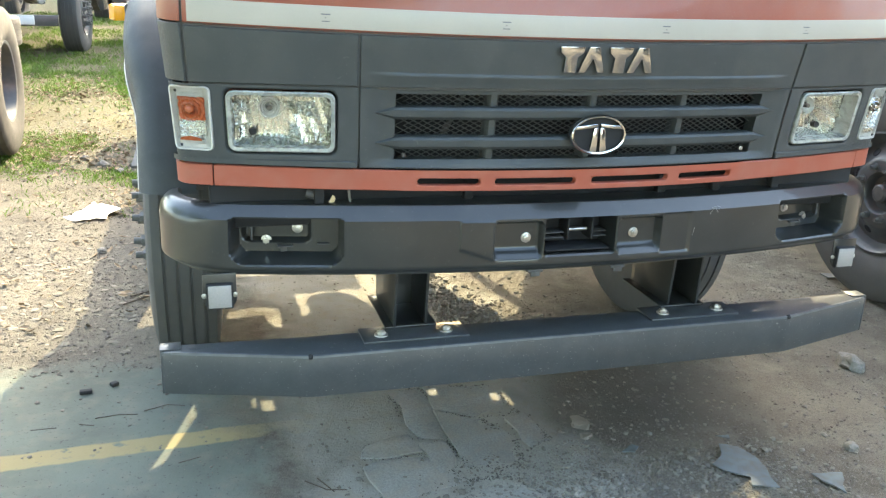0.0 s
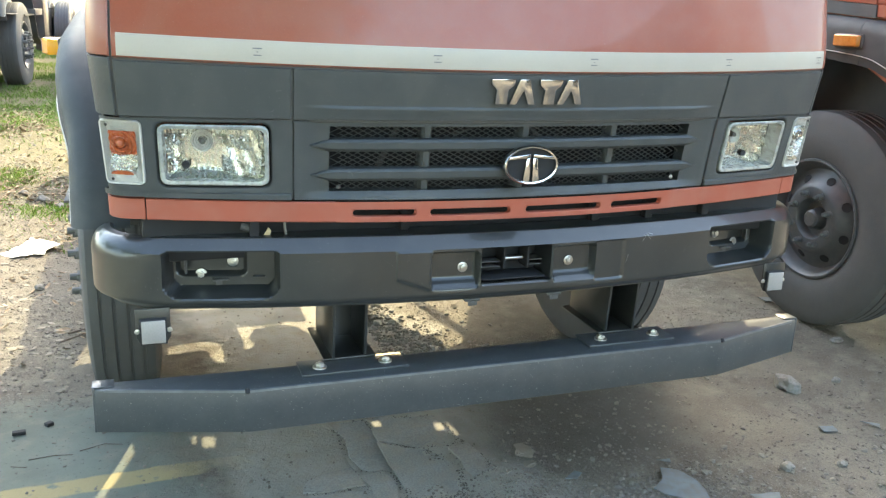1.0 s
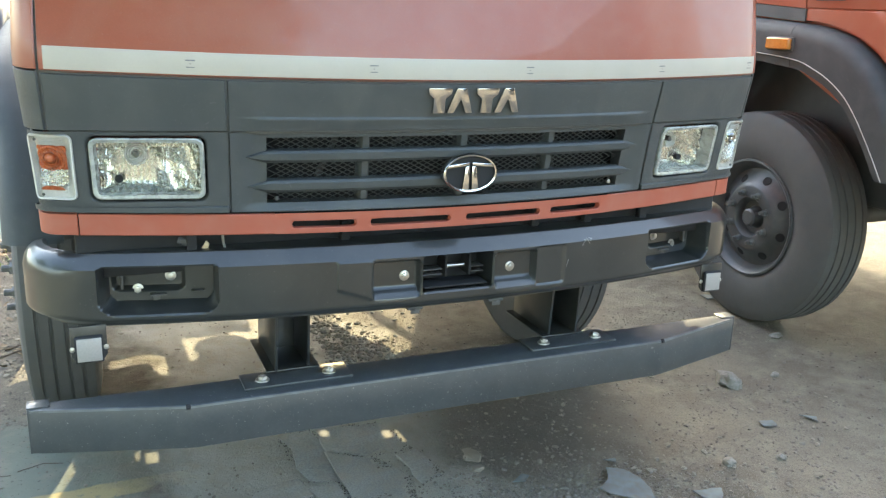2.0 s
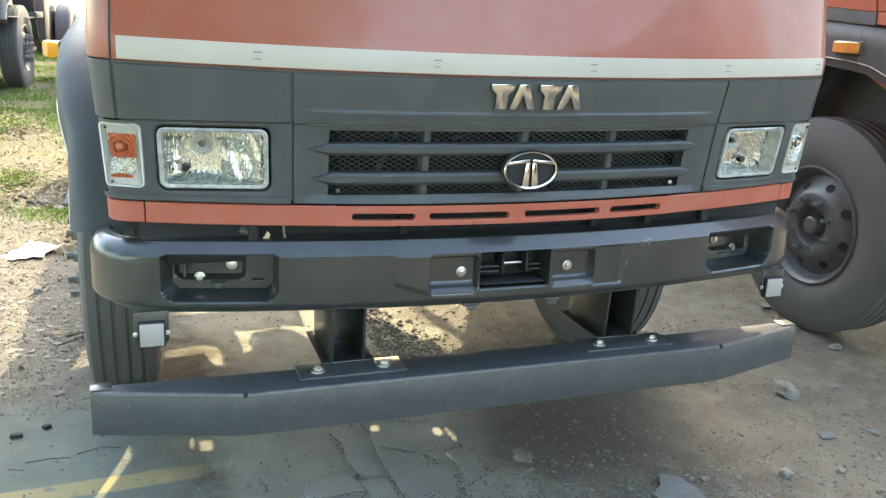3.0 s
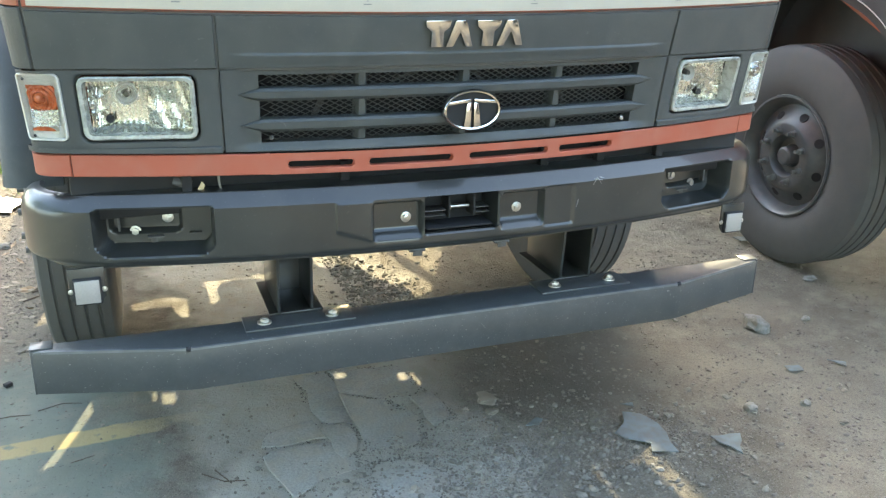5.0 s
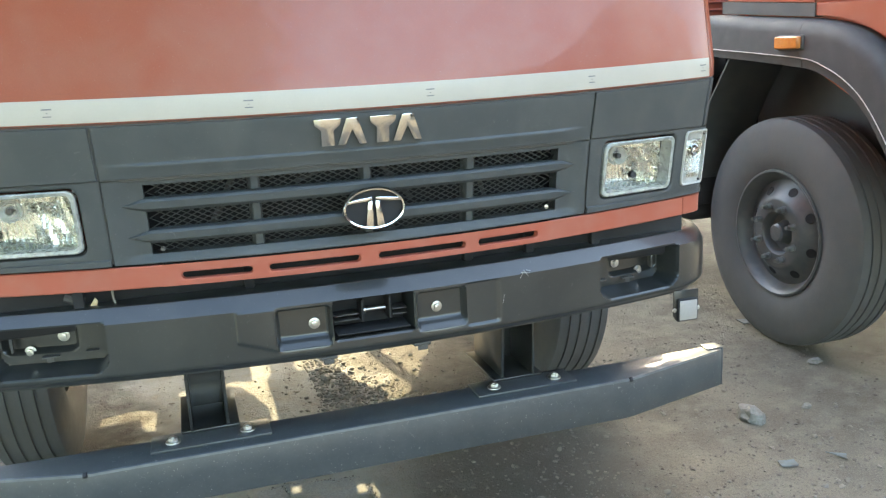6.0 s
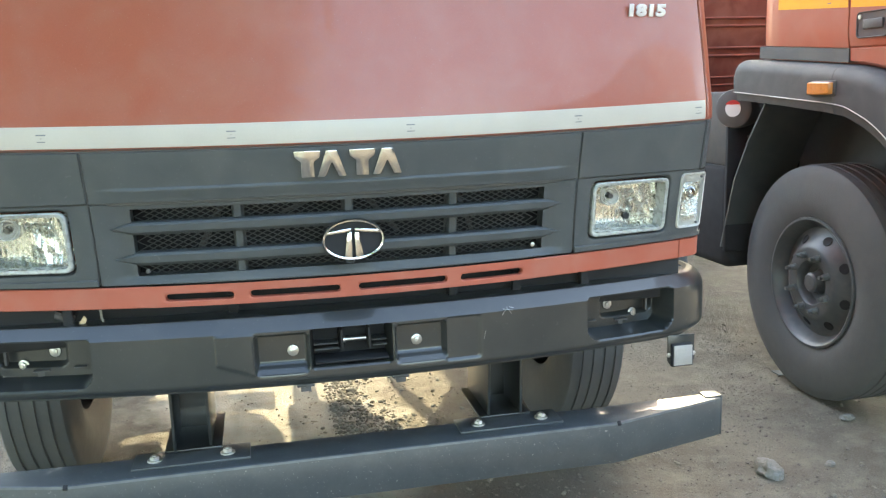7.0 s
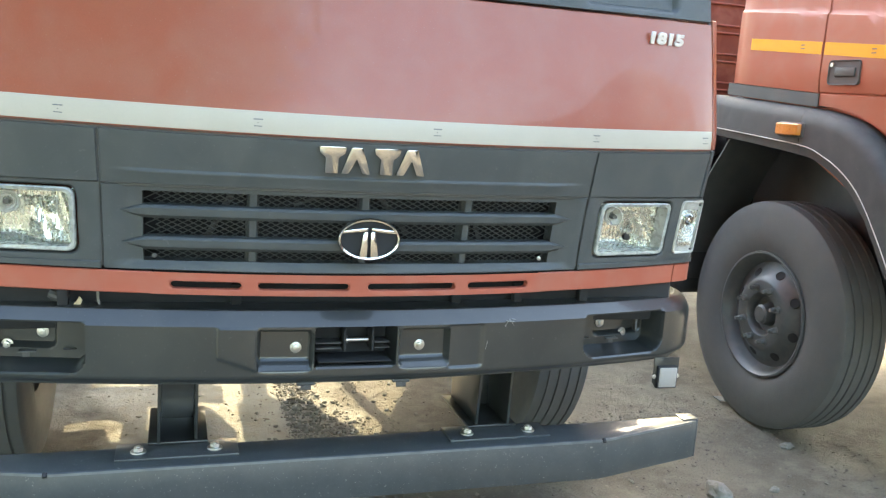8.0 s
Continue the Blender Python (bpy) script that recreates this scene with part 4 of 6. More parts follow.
def make_cab_box(truck):
    """The rest of the cab: floor, sides, roof, windscreen."""
    bm = bmesh.new()
    rings = []
    for z, f, w in ((1.06, 0.16, 1.045), (1.40, 0.16, 1.05), (1.86, 0.16, 1.05), (2.76, 0.42, 0.98), (2.90, 0.60, 0.90)):
        rings.append([(-w, 2.0, z), (-w, f + 0.16, z), (-w + 0.06, f + 0.02, z), (w - 0.06, f + 0.02, z), (w, f + 0.16, z), (w, 2.0, z)])
    loft(bm, rings)
    for v in bm.verts:
        if v.co.z < 1.9 and v.co.y < 0.33:
            v.co.y += 0.10
        if v.co.z < 1.1 and v.co.y > 1.9:
            v.co.z = 1.34
    part("cab_shell", bm, RED, truck, "terracotta red painted cab shell")
    bm = bmesh.new()
    n = 24
    lo = [on_front(-0.97 + 1.94 * i / n, 1.858, -0.004) for i in range(n + 1)]
    hi = [Vector((p.x * 0.93, p.y + 0.25, 2.70)) for p in lo]
    loft(bm, [[a, b, b + Vector((0, 0.02, 0)), a + Vector((0, 0.02, 0))] for a, b in zip(lo, hi)])
    part("windscreen", bm, SCREEN, truck, "tinted windscreen glass")
    for side in (-1, 1):
        bm = bmesh.new()
        for a, b in (((side * 0.55, -0.01, 1.82), (side * 0.02, -0.005, 1.86)),):
            rod(bm, a, b, 0.008, seg=8)
            rod(bm, (side * 0.55, 0.03, 1.79), (side * 0.55, -0.02, 1.82), 0.014, seg=10)
        part("wiper", bm, DARK, truck)


WORN_PALE = surface("bared metal scratch", (0.42, 0.42, 0.40), 0.5, 0.2)


def on_bumper(s, z, out=0.0):
    x, y, nx, ny = plan(s, 0.12, 0.95, 0.19)
    return Vector((x + nx * out, y - 0.030 + ny * out, z))


def make_bumper(truck):
    """A pressed steel bumper with pockets and steps."""
    def form(s, z):
        flat = 0.034 * min(1.0, max(0.0, (z - 0.9165) / 0.0315))
        t = min(1.0, max(0.0, (z - 0.892) / 0.058))
        d = flat + (0.050 * (1.0 - math.sqrt(1.0 - 0.96 * t * t)) - flat) * smooth(0.93, 1.04, abs(s))   # upper slope, round at the corners
        d += 0.014 * smooth(0.790, 0.770, z)
        a = abs(s)
        ends = smooth(0.90, 1.1, a)
        d += 0.020 * ends * smooth(0.80, 0.77, z)
        d += 0.078 * inside(a, z, 0.652, 0.922, 0.804, 0.985, 0.034, 0.007) * smooth(0.921, 0.911, z)
        d += 0.016 * inside(a, z, 0.735, 0.905, 0.842, 0.905, 0.014, 0.007)
        for x0, x1 in ((-0.252, -0.122), (0.106, 0.236)):
            m = inside(s, z, x0, x1, 0.806, 0.904, 0.010, 0.005)
            d += (0.030 - 0.020 * smooth(0.830, 0.808, z)) * m
        d += 0.10 * inside(s, z, -0.110, 0.092, 0.815, 0.912, 0.006, 0.004)
        m = inside(s, z, -0.348, -0.225, 0.838 + 0.35 * min(0.0, -(s + 0.348)), 0.914, 0.003, 0.003)
        d -= 0.004 * m * (1 if s < -0.252 else 0)
        d += 0.005 * inside(s, z, 0.236, 0.330, 0.800, 0.914, 0.006, 0.004)
        return d

    ss = [round(-1.23 + 0.005 * i, 4) for i in range(493)]
    zs = sorted(set(steps(0.768, 0.950, 0.0045, 0.004) + [0.915, 0.9165, 0.918, 0.9465, 0.948]))
    bm = bmesh.new()
    cols = []
    for s in ss:
        col = [bm.verts.new(on_bumper(s, 0.770, -0.075))]
        for z in zs:
            rimd = 0.004 if z in (zs[0], zs[-1]) else 0.0
            col.append(bm.verts.new(on_bumper(s, z, -form(s, z) - rimd)))
        col.append(bm.verts.new(on_bumper(s, 0.952, -0.050)))
        col.append(bm.verts.new(on_bumper(s, 0.946, -0.130 if abs(s) < 1.0 else -0.06)))
        cols.append(col)
    for a, b in zip(cols, cols[1:]):
        for i in range(len(a) - 1):
            bm.faces.new((a[i], b[i], b[i + 1], a[i + 1]))
    bumper = part("bumper", bm, STEEL, truck, "black painted pressed-steel front bumper", angle=28)
    for s, z, dep in ((-0.767, 0.873, 0.092), (-0.848, 0.840, 0.088), (0.764, 0.873, 0.092), (0.847, 0.839, 0.088), (-0.159, 0.857, 0.030), (0.163, 0.857, 0.030)):
        bm = bmesh.new()
        w = plan(s)
        bolt(bm, on_bumper(s, z, -dep), (w[2], w[3], 0), 0.0095)
        part("bolt", bm, ZINC, bumper, "zinc hexagon bolt")
    for side in (-1, 1):
        bm = bmesh.new()
        c = on_bumper(side * 0.800, 0.830, -0.085)
        box(bm, c + Vector((-0.020, -0.02, -0.004)), c + Vector((0.020, 0.02, 0.0)), 0.001)
        box(bm, c + Vector((-0.012, -0.008, -0.024)), c + Vector((0.010, -0.002, -0.002)), 0.001)
        part("clip", bm, DARK, bumper)
    bm = bmesh.new()
    rod(bm, (-0.022, 0.030, 0.866), (0.032, 0.030, 0.866), 0.0055, seg=14)
    rod(bm, (-0.030, 0.030, 0.866), (-0.022, 0.030, 0.866), 0.010, seg=14)
    part("tow_pin", bm, ZINC, bumper, "bright steel towing pin")
    bm = bmesh.new()
    box(bm, (-0.036, 0.006, 0.84), (-0.029, 0.066, 0.90), 0.002)
    part("tow_jaw", bm, INNER, bumper)
    bm = bmesh.new()
    box(bm, (0.036, 0.006, 0.84), (0.043, 0.066, 0.90), 0.002)
    part("tow_jaw", bm, INNER, bumper)
    for x0, x1 in ((-0.104, -0.040), (0.047, 0.086)):
        for z in (0.846, 0.860):
            bm = bmesh.new()
            box(bm, (x0, 0.015, z), (x1, 0.060, z + 0.003), 0.001)
            part("jaw_plate", bm, DARK, bumper)
    # matt black sheets added in the towing pocket to stand for its shade
    y = on_bumper(0.0, 0.82).y
    bm = bmesh.new()
    box(bm, (-0.103, y + 0.014, 0.819), (0.085, y + 0.094, 0.823), 0.001)
    box(bm, (-0.103, y + 0.092, 0.823), (0.085, y + 0.095, 0.911), 0.001)
    part("pocket_lining", bm, INNER, bumper)
    for side in (-1, 1):
        for dx, z, w, h in ((0.70, 0.836, 0.030, 0.0025), (0.865, 0.893, 0.034, 0.003), (0.885, 0.866, 0.006, 0.040)):
            bm = bmesh.new()
            c = on_bumper(side * dx, z, -0.078)
            box(bm, c + Vector((-w / 2, -0.014, -h / 2)), c + Vector((w / 2, 0.004, h / 2)), 0.0008)
            part("pocket_bracket", bm, DARK, bumper)
    for x in (-0.132, 0.113):
        bm = bmesh.new()
        box(bm, (x - 0.022, -0.022, 0.764), (x + 0.022, 0.002, 0.770), 0.001)
        box(bm, (x - 0.013, -0.022, 0.752), (x + 0.013, -0.018, 0.768), 0.001)
        rod(bm, (x, -0.024, 0.760), (x, -0.016, 0.760), 0.005, seg=10)
        part("clip", bm, DARK, bumper)
    # scratches in the paint
    for a, b in (((0.392, 0.905), (0.404, 0.922)), ((0.396, 0.921), (0.424, 0.916)), ((0.405, 0.925), (0.420, 0.906)), ((0.412, 0.926), (0.425, 0.922)), ((0.345, 0.868), (0.340, 0.845))):
        bm = bmesh.new()
        rod(bm, on_bumper(a[0], a[1], -0.0004), on_bumper(b[0], b[1], -0.0004), 0.0009, 0.0006, seg=5)
        part("scratch", bm, WORN_PALE, bumper, "pale scratch in the paint")
    for side in (-1, 1):
        bm = bmesh.new()
        x = side * 0.956
        y = 0.075
        prism(bm, [(x - 0.042, y, 0.776), (x + 0.042, y, 0.776), (x + 0.042, y, 0.700), (x + 0.030, y, 0.682), (x - 0.030, y, 0.682), (x - 0.042, y, 0.700)], (0, 0.006, 0), 0.0015)
        br = part("reflector_bracket", bm, STEEL, truck)
        bm = bmesh.new()
        box(bm, (x - 0.033, y - 0.012, 0.684), (x + 0.033, y, 0.752), 0.003)
        part("reflector_frame", bm, INNER, br)
        bm = bmesh.new()
        box(bm, (x - 0.029, y - 0.015, 0.688), (x + 0.029, y - 0.010, 0.748), 0.002)
        part("reflector", bm, WHITE_REFLEX, br, "square white reflector")
        for d in (-1, 1):
            bm = bmesh.new()
            bolt(bm, (x + d * 0.039, y, 0.718), (0, -1, 0), 0.0045)
            part("screw", bm, ZINC, br)


# pale tone that paints the highlight on the bar's fold
FOLD_SHINE = surface("worn paint edge", (0.13, 0.14, 0.15), 0.4, 0.2, color2=(0.075, 0.082, 0.088), scale=25)


def make_bar(truck):
    """The low underrun bar with swept ends, its plates, bolts and brackets."""
    line = [(-1.110, 0.108), (-1.085, 0.099), (-0.745, 0.009), (-0.72, 0.005), (0.72, 0.005), (0.745, 0.009), (1.085, 0.099), (1.110, 0.108)]
    bm = bmesh.new()
    rings = []
    for x, y in line:
        b = min(0.006, 0.02)
        d = 0.140 - y if abs(x) < 1.0 else 0.150 - y
        sec = [(0, 0.437 + b), (b * 0.3, 0.437 + b * 0.3), (b, 0.437), (0.12 if abs(x) < 0.8 else 0.06, 0.437), (max(0.03, d), 0.445), (max(0.03, d), 0.552), (max(0.024, d - b), 0.558), (b, 0.558), (b * 0.3, 0.558 - b * 0.3), (0, 0.558 - b)]
        rings.append([(x, y + a, z) for a, z in sec])
    loft(bm, rings)
    bar = part("underrun_bar", bm, BAR, truck, "low black steel underrun bar with swept-back ends")
    # thin pale strip standing in for the highlight along the fold
    bm = bmesh.new()
    loft(bm, [[(x, y - 0.0006, 0.5515), (x, y + 0.0005, 0.5575), (x, y + 0.0060, 0.5588), (x, y + 0.0060, 0.5570), (x, y + 0.0020, 0.5515)] for x, y in line[1:-1]])
    part("worn_fold", bm, FOLD_SHINE, bar, "pale strip painted as the highlight along the fold")
    for side in (-1, 1):
        bm = bmesh.new()
        box(bm, (side * 1.106, 0.106, 0.438), (side * 1.1125, 0.152, 0.560), 0.0025)
        box(bm, (side * 1.060, 0.110, 0.558), (side * 1.1135, 0.156, 0.5625), 0.0015)
        part("end_cap", bm, BAR, bar)
        bm = bmesh.new()
        rod(bm, (side * 0.735, 0.004, 0.551), (side * 0.735, 0.012, 0.559), 0.006, seg=10)
        part("drain_hole", bm, INNER, bar)
        bm = bmesh.new()
        x0, x1 = sorted((side * 0.285, side * 0.585))
        box(bm, (x0, 0.050, 0.558), (x1, 0.148, 0.5645), 0.0022)
        plate = part("bar_plate", bm, BAR, bar)
        for x in (0.344, 0.530):
            bm = bmesh.new()
            bolt(bm, (side * x, 0.090, 0.5645), (0, 0, 1), 0.0125, 1.55)
            part("bolt", bm, ZINC, plate, "zinc bolt with a broad washer")
        # hanging bracket: two cheek plates with a web between them
        bm = bmesh.new()
        for xa, xb, lean in ((0.386, 0.394, 0.022), (0.479, 0.486, 0.012)):
            pts = [(0.118 + lean, 0.5645), (0.375, 0.5645), (0.375, 0.86), (0.114, 0.86)]
            prism(bm, [(side * xa, y, z) for y, z in pts], (side * (xb - xa), 0, 0), 0.0012)
        x0, x1 = sorted((side * 0.394, side * 0.479))
        box(bm, (x0, 0.296, 0.5645), (x1, 0.304, 0.86))
        x0, x1 = sorted((side * 0.36, side * 0.51))
        box(bm, (x0, 0.130, 0.5645), (x1, 0.385, 0.5705), 0.002)
        br = part("bar_bracket", bm, STEEL, bar, "welded black steel bracket")
        for at, way in (((0.452, 0.296, 0.748), (0, -1, 0)), ((0.486, 0.135, 0.752), (side, 0, 0))):
            bm = bmesh.new()
            bolt(bm, (side * at[0], at[1], at[2]), way, 0.007)
            part("bracket_bolt", bm, ZINC, br)


def make_chassis(truck):
    """Rails, axle, springs, engine and rear wheels of a bare chassis with no load bed."""
    for side in (-1, 1):
        bm = bmesh.new()
        box(bm, (side * 0.435, 0.20, 0.76), (side * 0.465, 8.2, 0.93), 0.006)
        part("chassis_rail", bm, DARK, truck)
        bm = bmesh.new()
        for k in range(5):
            r = [(side * 0.57, 1.48 + 0.62 * a, 0.62 + 0.02 * k + 0.10 * a * a, ) for a in np.linspace(-1, 1, 13)]
            loft(bm, [[(x - 0.035, y, z), (x + 0.035, y, z), (x + 0.035, y, z + 0.014), (x - 0.035, y, z + 0.014)] for x, y, z in r])
        part("leaf_spring", bm, DARK, truck)
        make_wheel(truck, (side * 1.057, 1.47, 0.535), side, W=0.262)
        make_wheel(truck, (side * 1.06, 5.9, 0.535), side, dish=True)
        make_wheel(truck, (side * 0.74, 5.9, 0.535), side, dish=True)
    bm = bmesh.new()
    rod(bm, (-0.95, 1.47, 0.39), (0.95, 1.47, 0.39), 0.045, seg=12)
    part("front_axle", bm, DARK, truck)
    bm = bmesh.new()
    box(bm, (-0.34, 0.30, 0.80), (0.34, 1.45, 1.05), 0.03)
    box(bm, (0.02, 0.75, 0.72), (0.30, 1.2, 0.82), 0.03)
    part("engine", bm, DARK, truck)
    bm = bmesh.new()
    box(bm, (-0.97, 0.12, 0.88), (0.97, 0.22, 1.03), 0.01)
    for x in (-0.70, -0.30, 0.28, 0.46, 0.66):
        box(bm, (x - 0.012, 0.075, 0.93), (x + 0.012, 0.10, 1.0), 0.002)
    part("front_crossmember", bm, INNER, truck)
    bm = bmesh.new()
    rod(bm, (-0.73, 0.10, 0.975), (-0.69, 0.09, 0.962), 0.012, seg=10)
    part("loose_plug", bm, DARK, truck)
    bm = bmesh.new()
    prism(bm, [(-0.678, 0.082, 0.950), (-0.662, 0.080, 0.948), (-0.657, 0.082, 0.962), (-0.664, 0.084, 0.970), (-0.670, 0.082, 0.960)], (0, 0.004, 0))
    part("plug_tag", bm, TAG, truck, "torn cream paper tag")
    bm = bmesh.new()
    loft(bm, [[(x, 0.082, z), (x + 0.006, 0.080, z), (x + 0.006, 0.083, z), (x, 0.085, z)] for x, z in ((-0.626, 0.99), (-0.625, 0.965), (-0.621, 0.945))])
    part("strap", bm, SILVER_DULL, truck)
    # floor under the seats, and an unseen slotted tray added to shape sun spots
    bm = bmesh.new()
    box(bm, (-1.0, 0.42, 0.93), (1.0, 1.50, 1.055), 0.02)
    part("cab_floor", bm, DARK, truck)
    bm = bmesh.new()
    gaps = ((-0.302, -0.279, 1.928, 2.02), (-0.269, -0.216, 1.900, 2.00), (0.358, 0.400, 1.905, 1.970), (0.583, 0.625, 1.818, 1.895), (0.632, 0.660, 1.756, 1.890))
    xs = sorted({-0.44, 1.20} | {v for g in gaps for v in g[:2]})
    ys = sorted({1.45, 2.10} | {v for g in gaps for v in g[2:]})
    for xa, xb in zip(xs, xs[1:]):
        for ya, yb in zip(ys, ys[1:]):
            if not any(g[0] <= (xa + xb) / 2 <= g[1] and g[2] <= (ya + yb) / 2 <= g[3] for g in gaps):
                box(bm, (xa, ya, 0.900), (xb, yb, 0.918))
    prism(bm, [(x, y, 0.900) for x, y in ((-0.68, 1.40), (-0.44, 1.40), (-0.44, 2.05), (-0.465, 2.00), (-0.545, 1.77), (-0.60, 1.62), (-0.68, 1.56))], (0, 0, 0.018))
    part("undertray", bm, DARK, truck)
    # unseen plate added to keep sun off the left tyre's inner sidewall
    bm = bmesh.new()
    prism(bm, [(x, y, 0.900) for x, y in ((-0.95, 1.42), (-0.665, 1.42), (-0.645, 1.585), (-0.62, 1.66), (-0.565, 1.81), (-0.505, 2.01), (-0.468, 2.06), (-0.468, 2.60), (-0.95, 2.60))], (0, 0, 0.012))
    part("splash_plate", bm, DARK, truck)
    # unseen plates at gearbox, crossmember and battery tray, outlined to shape the sun patches
    for n, z0, z1, pts in (("gearbox", 0.90, 0.94, ((-0.36, 2.08), (0.36, 2.08), (0.36, 2.68), (0.345, 2.76), (0.31, 2.90), (0.26, 3.02), (0.18, 3.06), (0.06, 3.04), (0.03, 2.95), (0.05, 2.88), (0.03, 2.81), (-0.02, 2.78), (-0.12, 2.64), (-0.16, 2.66), (-0.19, 2.81), (-0.36, 2.80))),
                           ("crossmember", 0.95, 0.98, ((-0.36, 2.97), (-0.25, 2.98), (-0.15, 3.01), (-0.07, 2.97), (-0.08, 2.70), (0.00, 2.70), (0.015, 2.90), (0.015, 3.05), (0.0, 3.16), (0.24, 3.165), (0.27, 3.195), (0.36, 3.17), (0.36, 3.42), (-0.36, 3.42))),
                           ("battery_tray", 0.90, 0.98, ((0.43, 2.08), (1.22, 2.08), (1.22, 2.62), (1.02, 2.62), (0.88, 2.56), (0.89, 2.66), (0.79, 2.86), (0.76, 3.00), (0.64, 3.12), (0.43, 3.16)))):
        bm = bmesh.new()
        prism(bm, [(x, y, z0) for x, y in pts], (0, 0, z1 - z0), 0.004)
        part(n, bm, DARK, truck)
    # unseen wedge added to cut off the sun patch on its right
    bm = bmesh.new()
    prism(bm, [(x, y, 0.50) for x, y in ((1.02, 2.70), (1.22, 2.70), (1.22, 3.10))], (0, 0, 0.80), 0.01)
    part("air_cleaner_box", bm, DARK, truck)
    # unseen block added to shade the ground outside the left rail
    bm = bmesh.new()
    box(bm, (-1.00, 3.02, 0.50), (-0.45, 4.60, 0.92), 0.05, seg=3)
    part("fuel_tank", bm, DARK, truck)
    # unseen pipes laid across the sun's way to break up the patch
    for a, b, r in (((0.90, 2.98, 0.95), (1.26, 3.32, 0.98), 0.007), ((1.14, 3.93, 1.25), (1.20, 2.95, 1.15), 0.03)):
        bm = bmesh.new()
        rod(bm, a, b, r, seg=10)
        part("pipe", bm, DARK, truck)
    bm = bmesh.new()
    rod(bm, (0.0, 3.3, 0.82), (0.0, 5.75, 0.62), 0.055, seg=14)
    part("propeller_shaft", bm, DARK, truck)
    for y in (4.4, 5.4, 6.6, 8.1):
        bm = bmesh.new()
        box(bm, (-0.36, y, 0.80), (0.36, y + 0.10, 0.97), 0.008)
        part("crossmember", bm, DARK, truck)
    # unseen plates inside the wheel arches, added to keep sun off the bar
    for side in (-1, 1):
        bm = bmesh.new()
        x0, x1 = sorted((side * 0.98, side * 1.145))
        box(bm, (x0, 0.614, 0.86), (x1, 0.622, 1.10), 0.001)
        part("arch_brace", bm, DARK, truck)
        bm = bmesh.new()
        x0, x1 = sorted((side * 1.003, side * 1.185))
        box(bm, (x0, 0.63, 0.930), (x1, 1.105, 0.938), 0.001)
        part("arch_shelf", bm, DARK, truck)
    # unseen flaps behind the front wheels, swept back to shape the left shadow edge
    for side in (-1, 1):
        bm = bmesh.new()
        line = glide([(0, 1.86, 1.36), (0, 2.04, 1.20), (0, 2.16, 0.95), (0, 2.24, 0.78), (0, 2.34, 0.62), (0, 2.56, 0.50)], 21)
        loft(bm, [[(side * 0.93, q.y, q.z), (side * 1.19, q.y, q.z), (side * 1.19, q.y + 0.010, q.z + 0.006), (side * 0.93, q.y + 0.010, q.z + 0.006)] for q in line])
        part("mud_flap", bm, WING, truck)


truck = thing("lorry", Matrix(), "terracotta red cab-over lorry with black nose, standing on the yard", "lorry", "parked lorries")
make_front(truck)
make_cab_box(truck)
make_bumper(truck)
make_bar(truck)
for side in (-1, 1):
    make_fender(truck, side, 1.190, 1.0, 0.066, 0.83, 0.035)
make_chassis(truck)


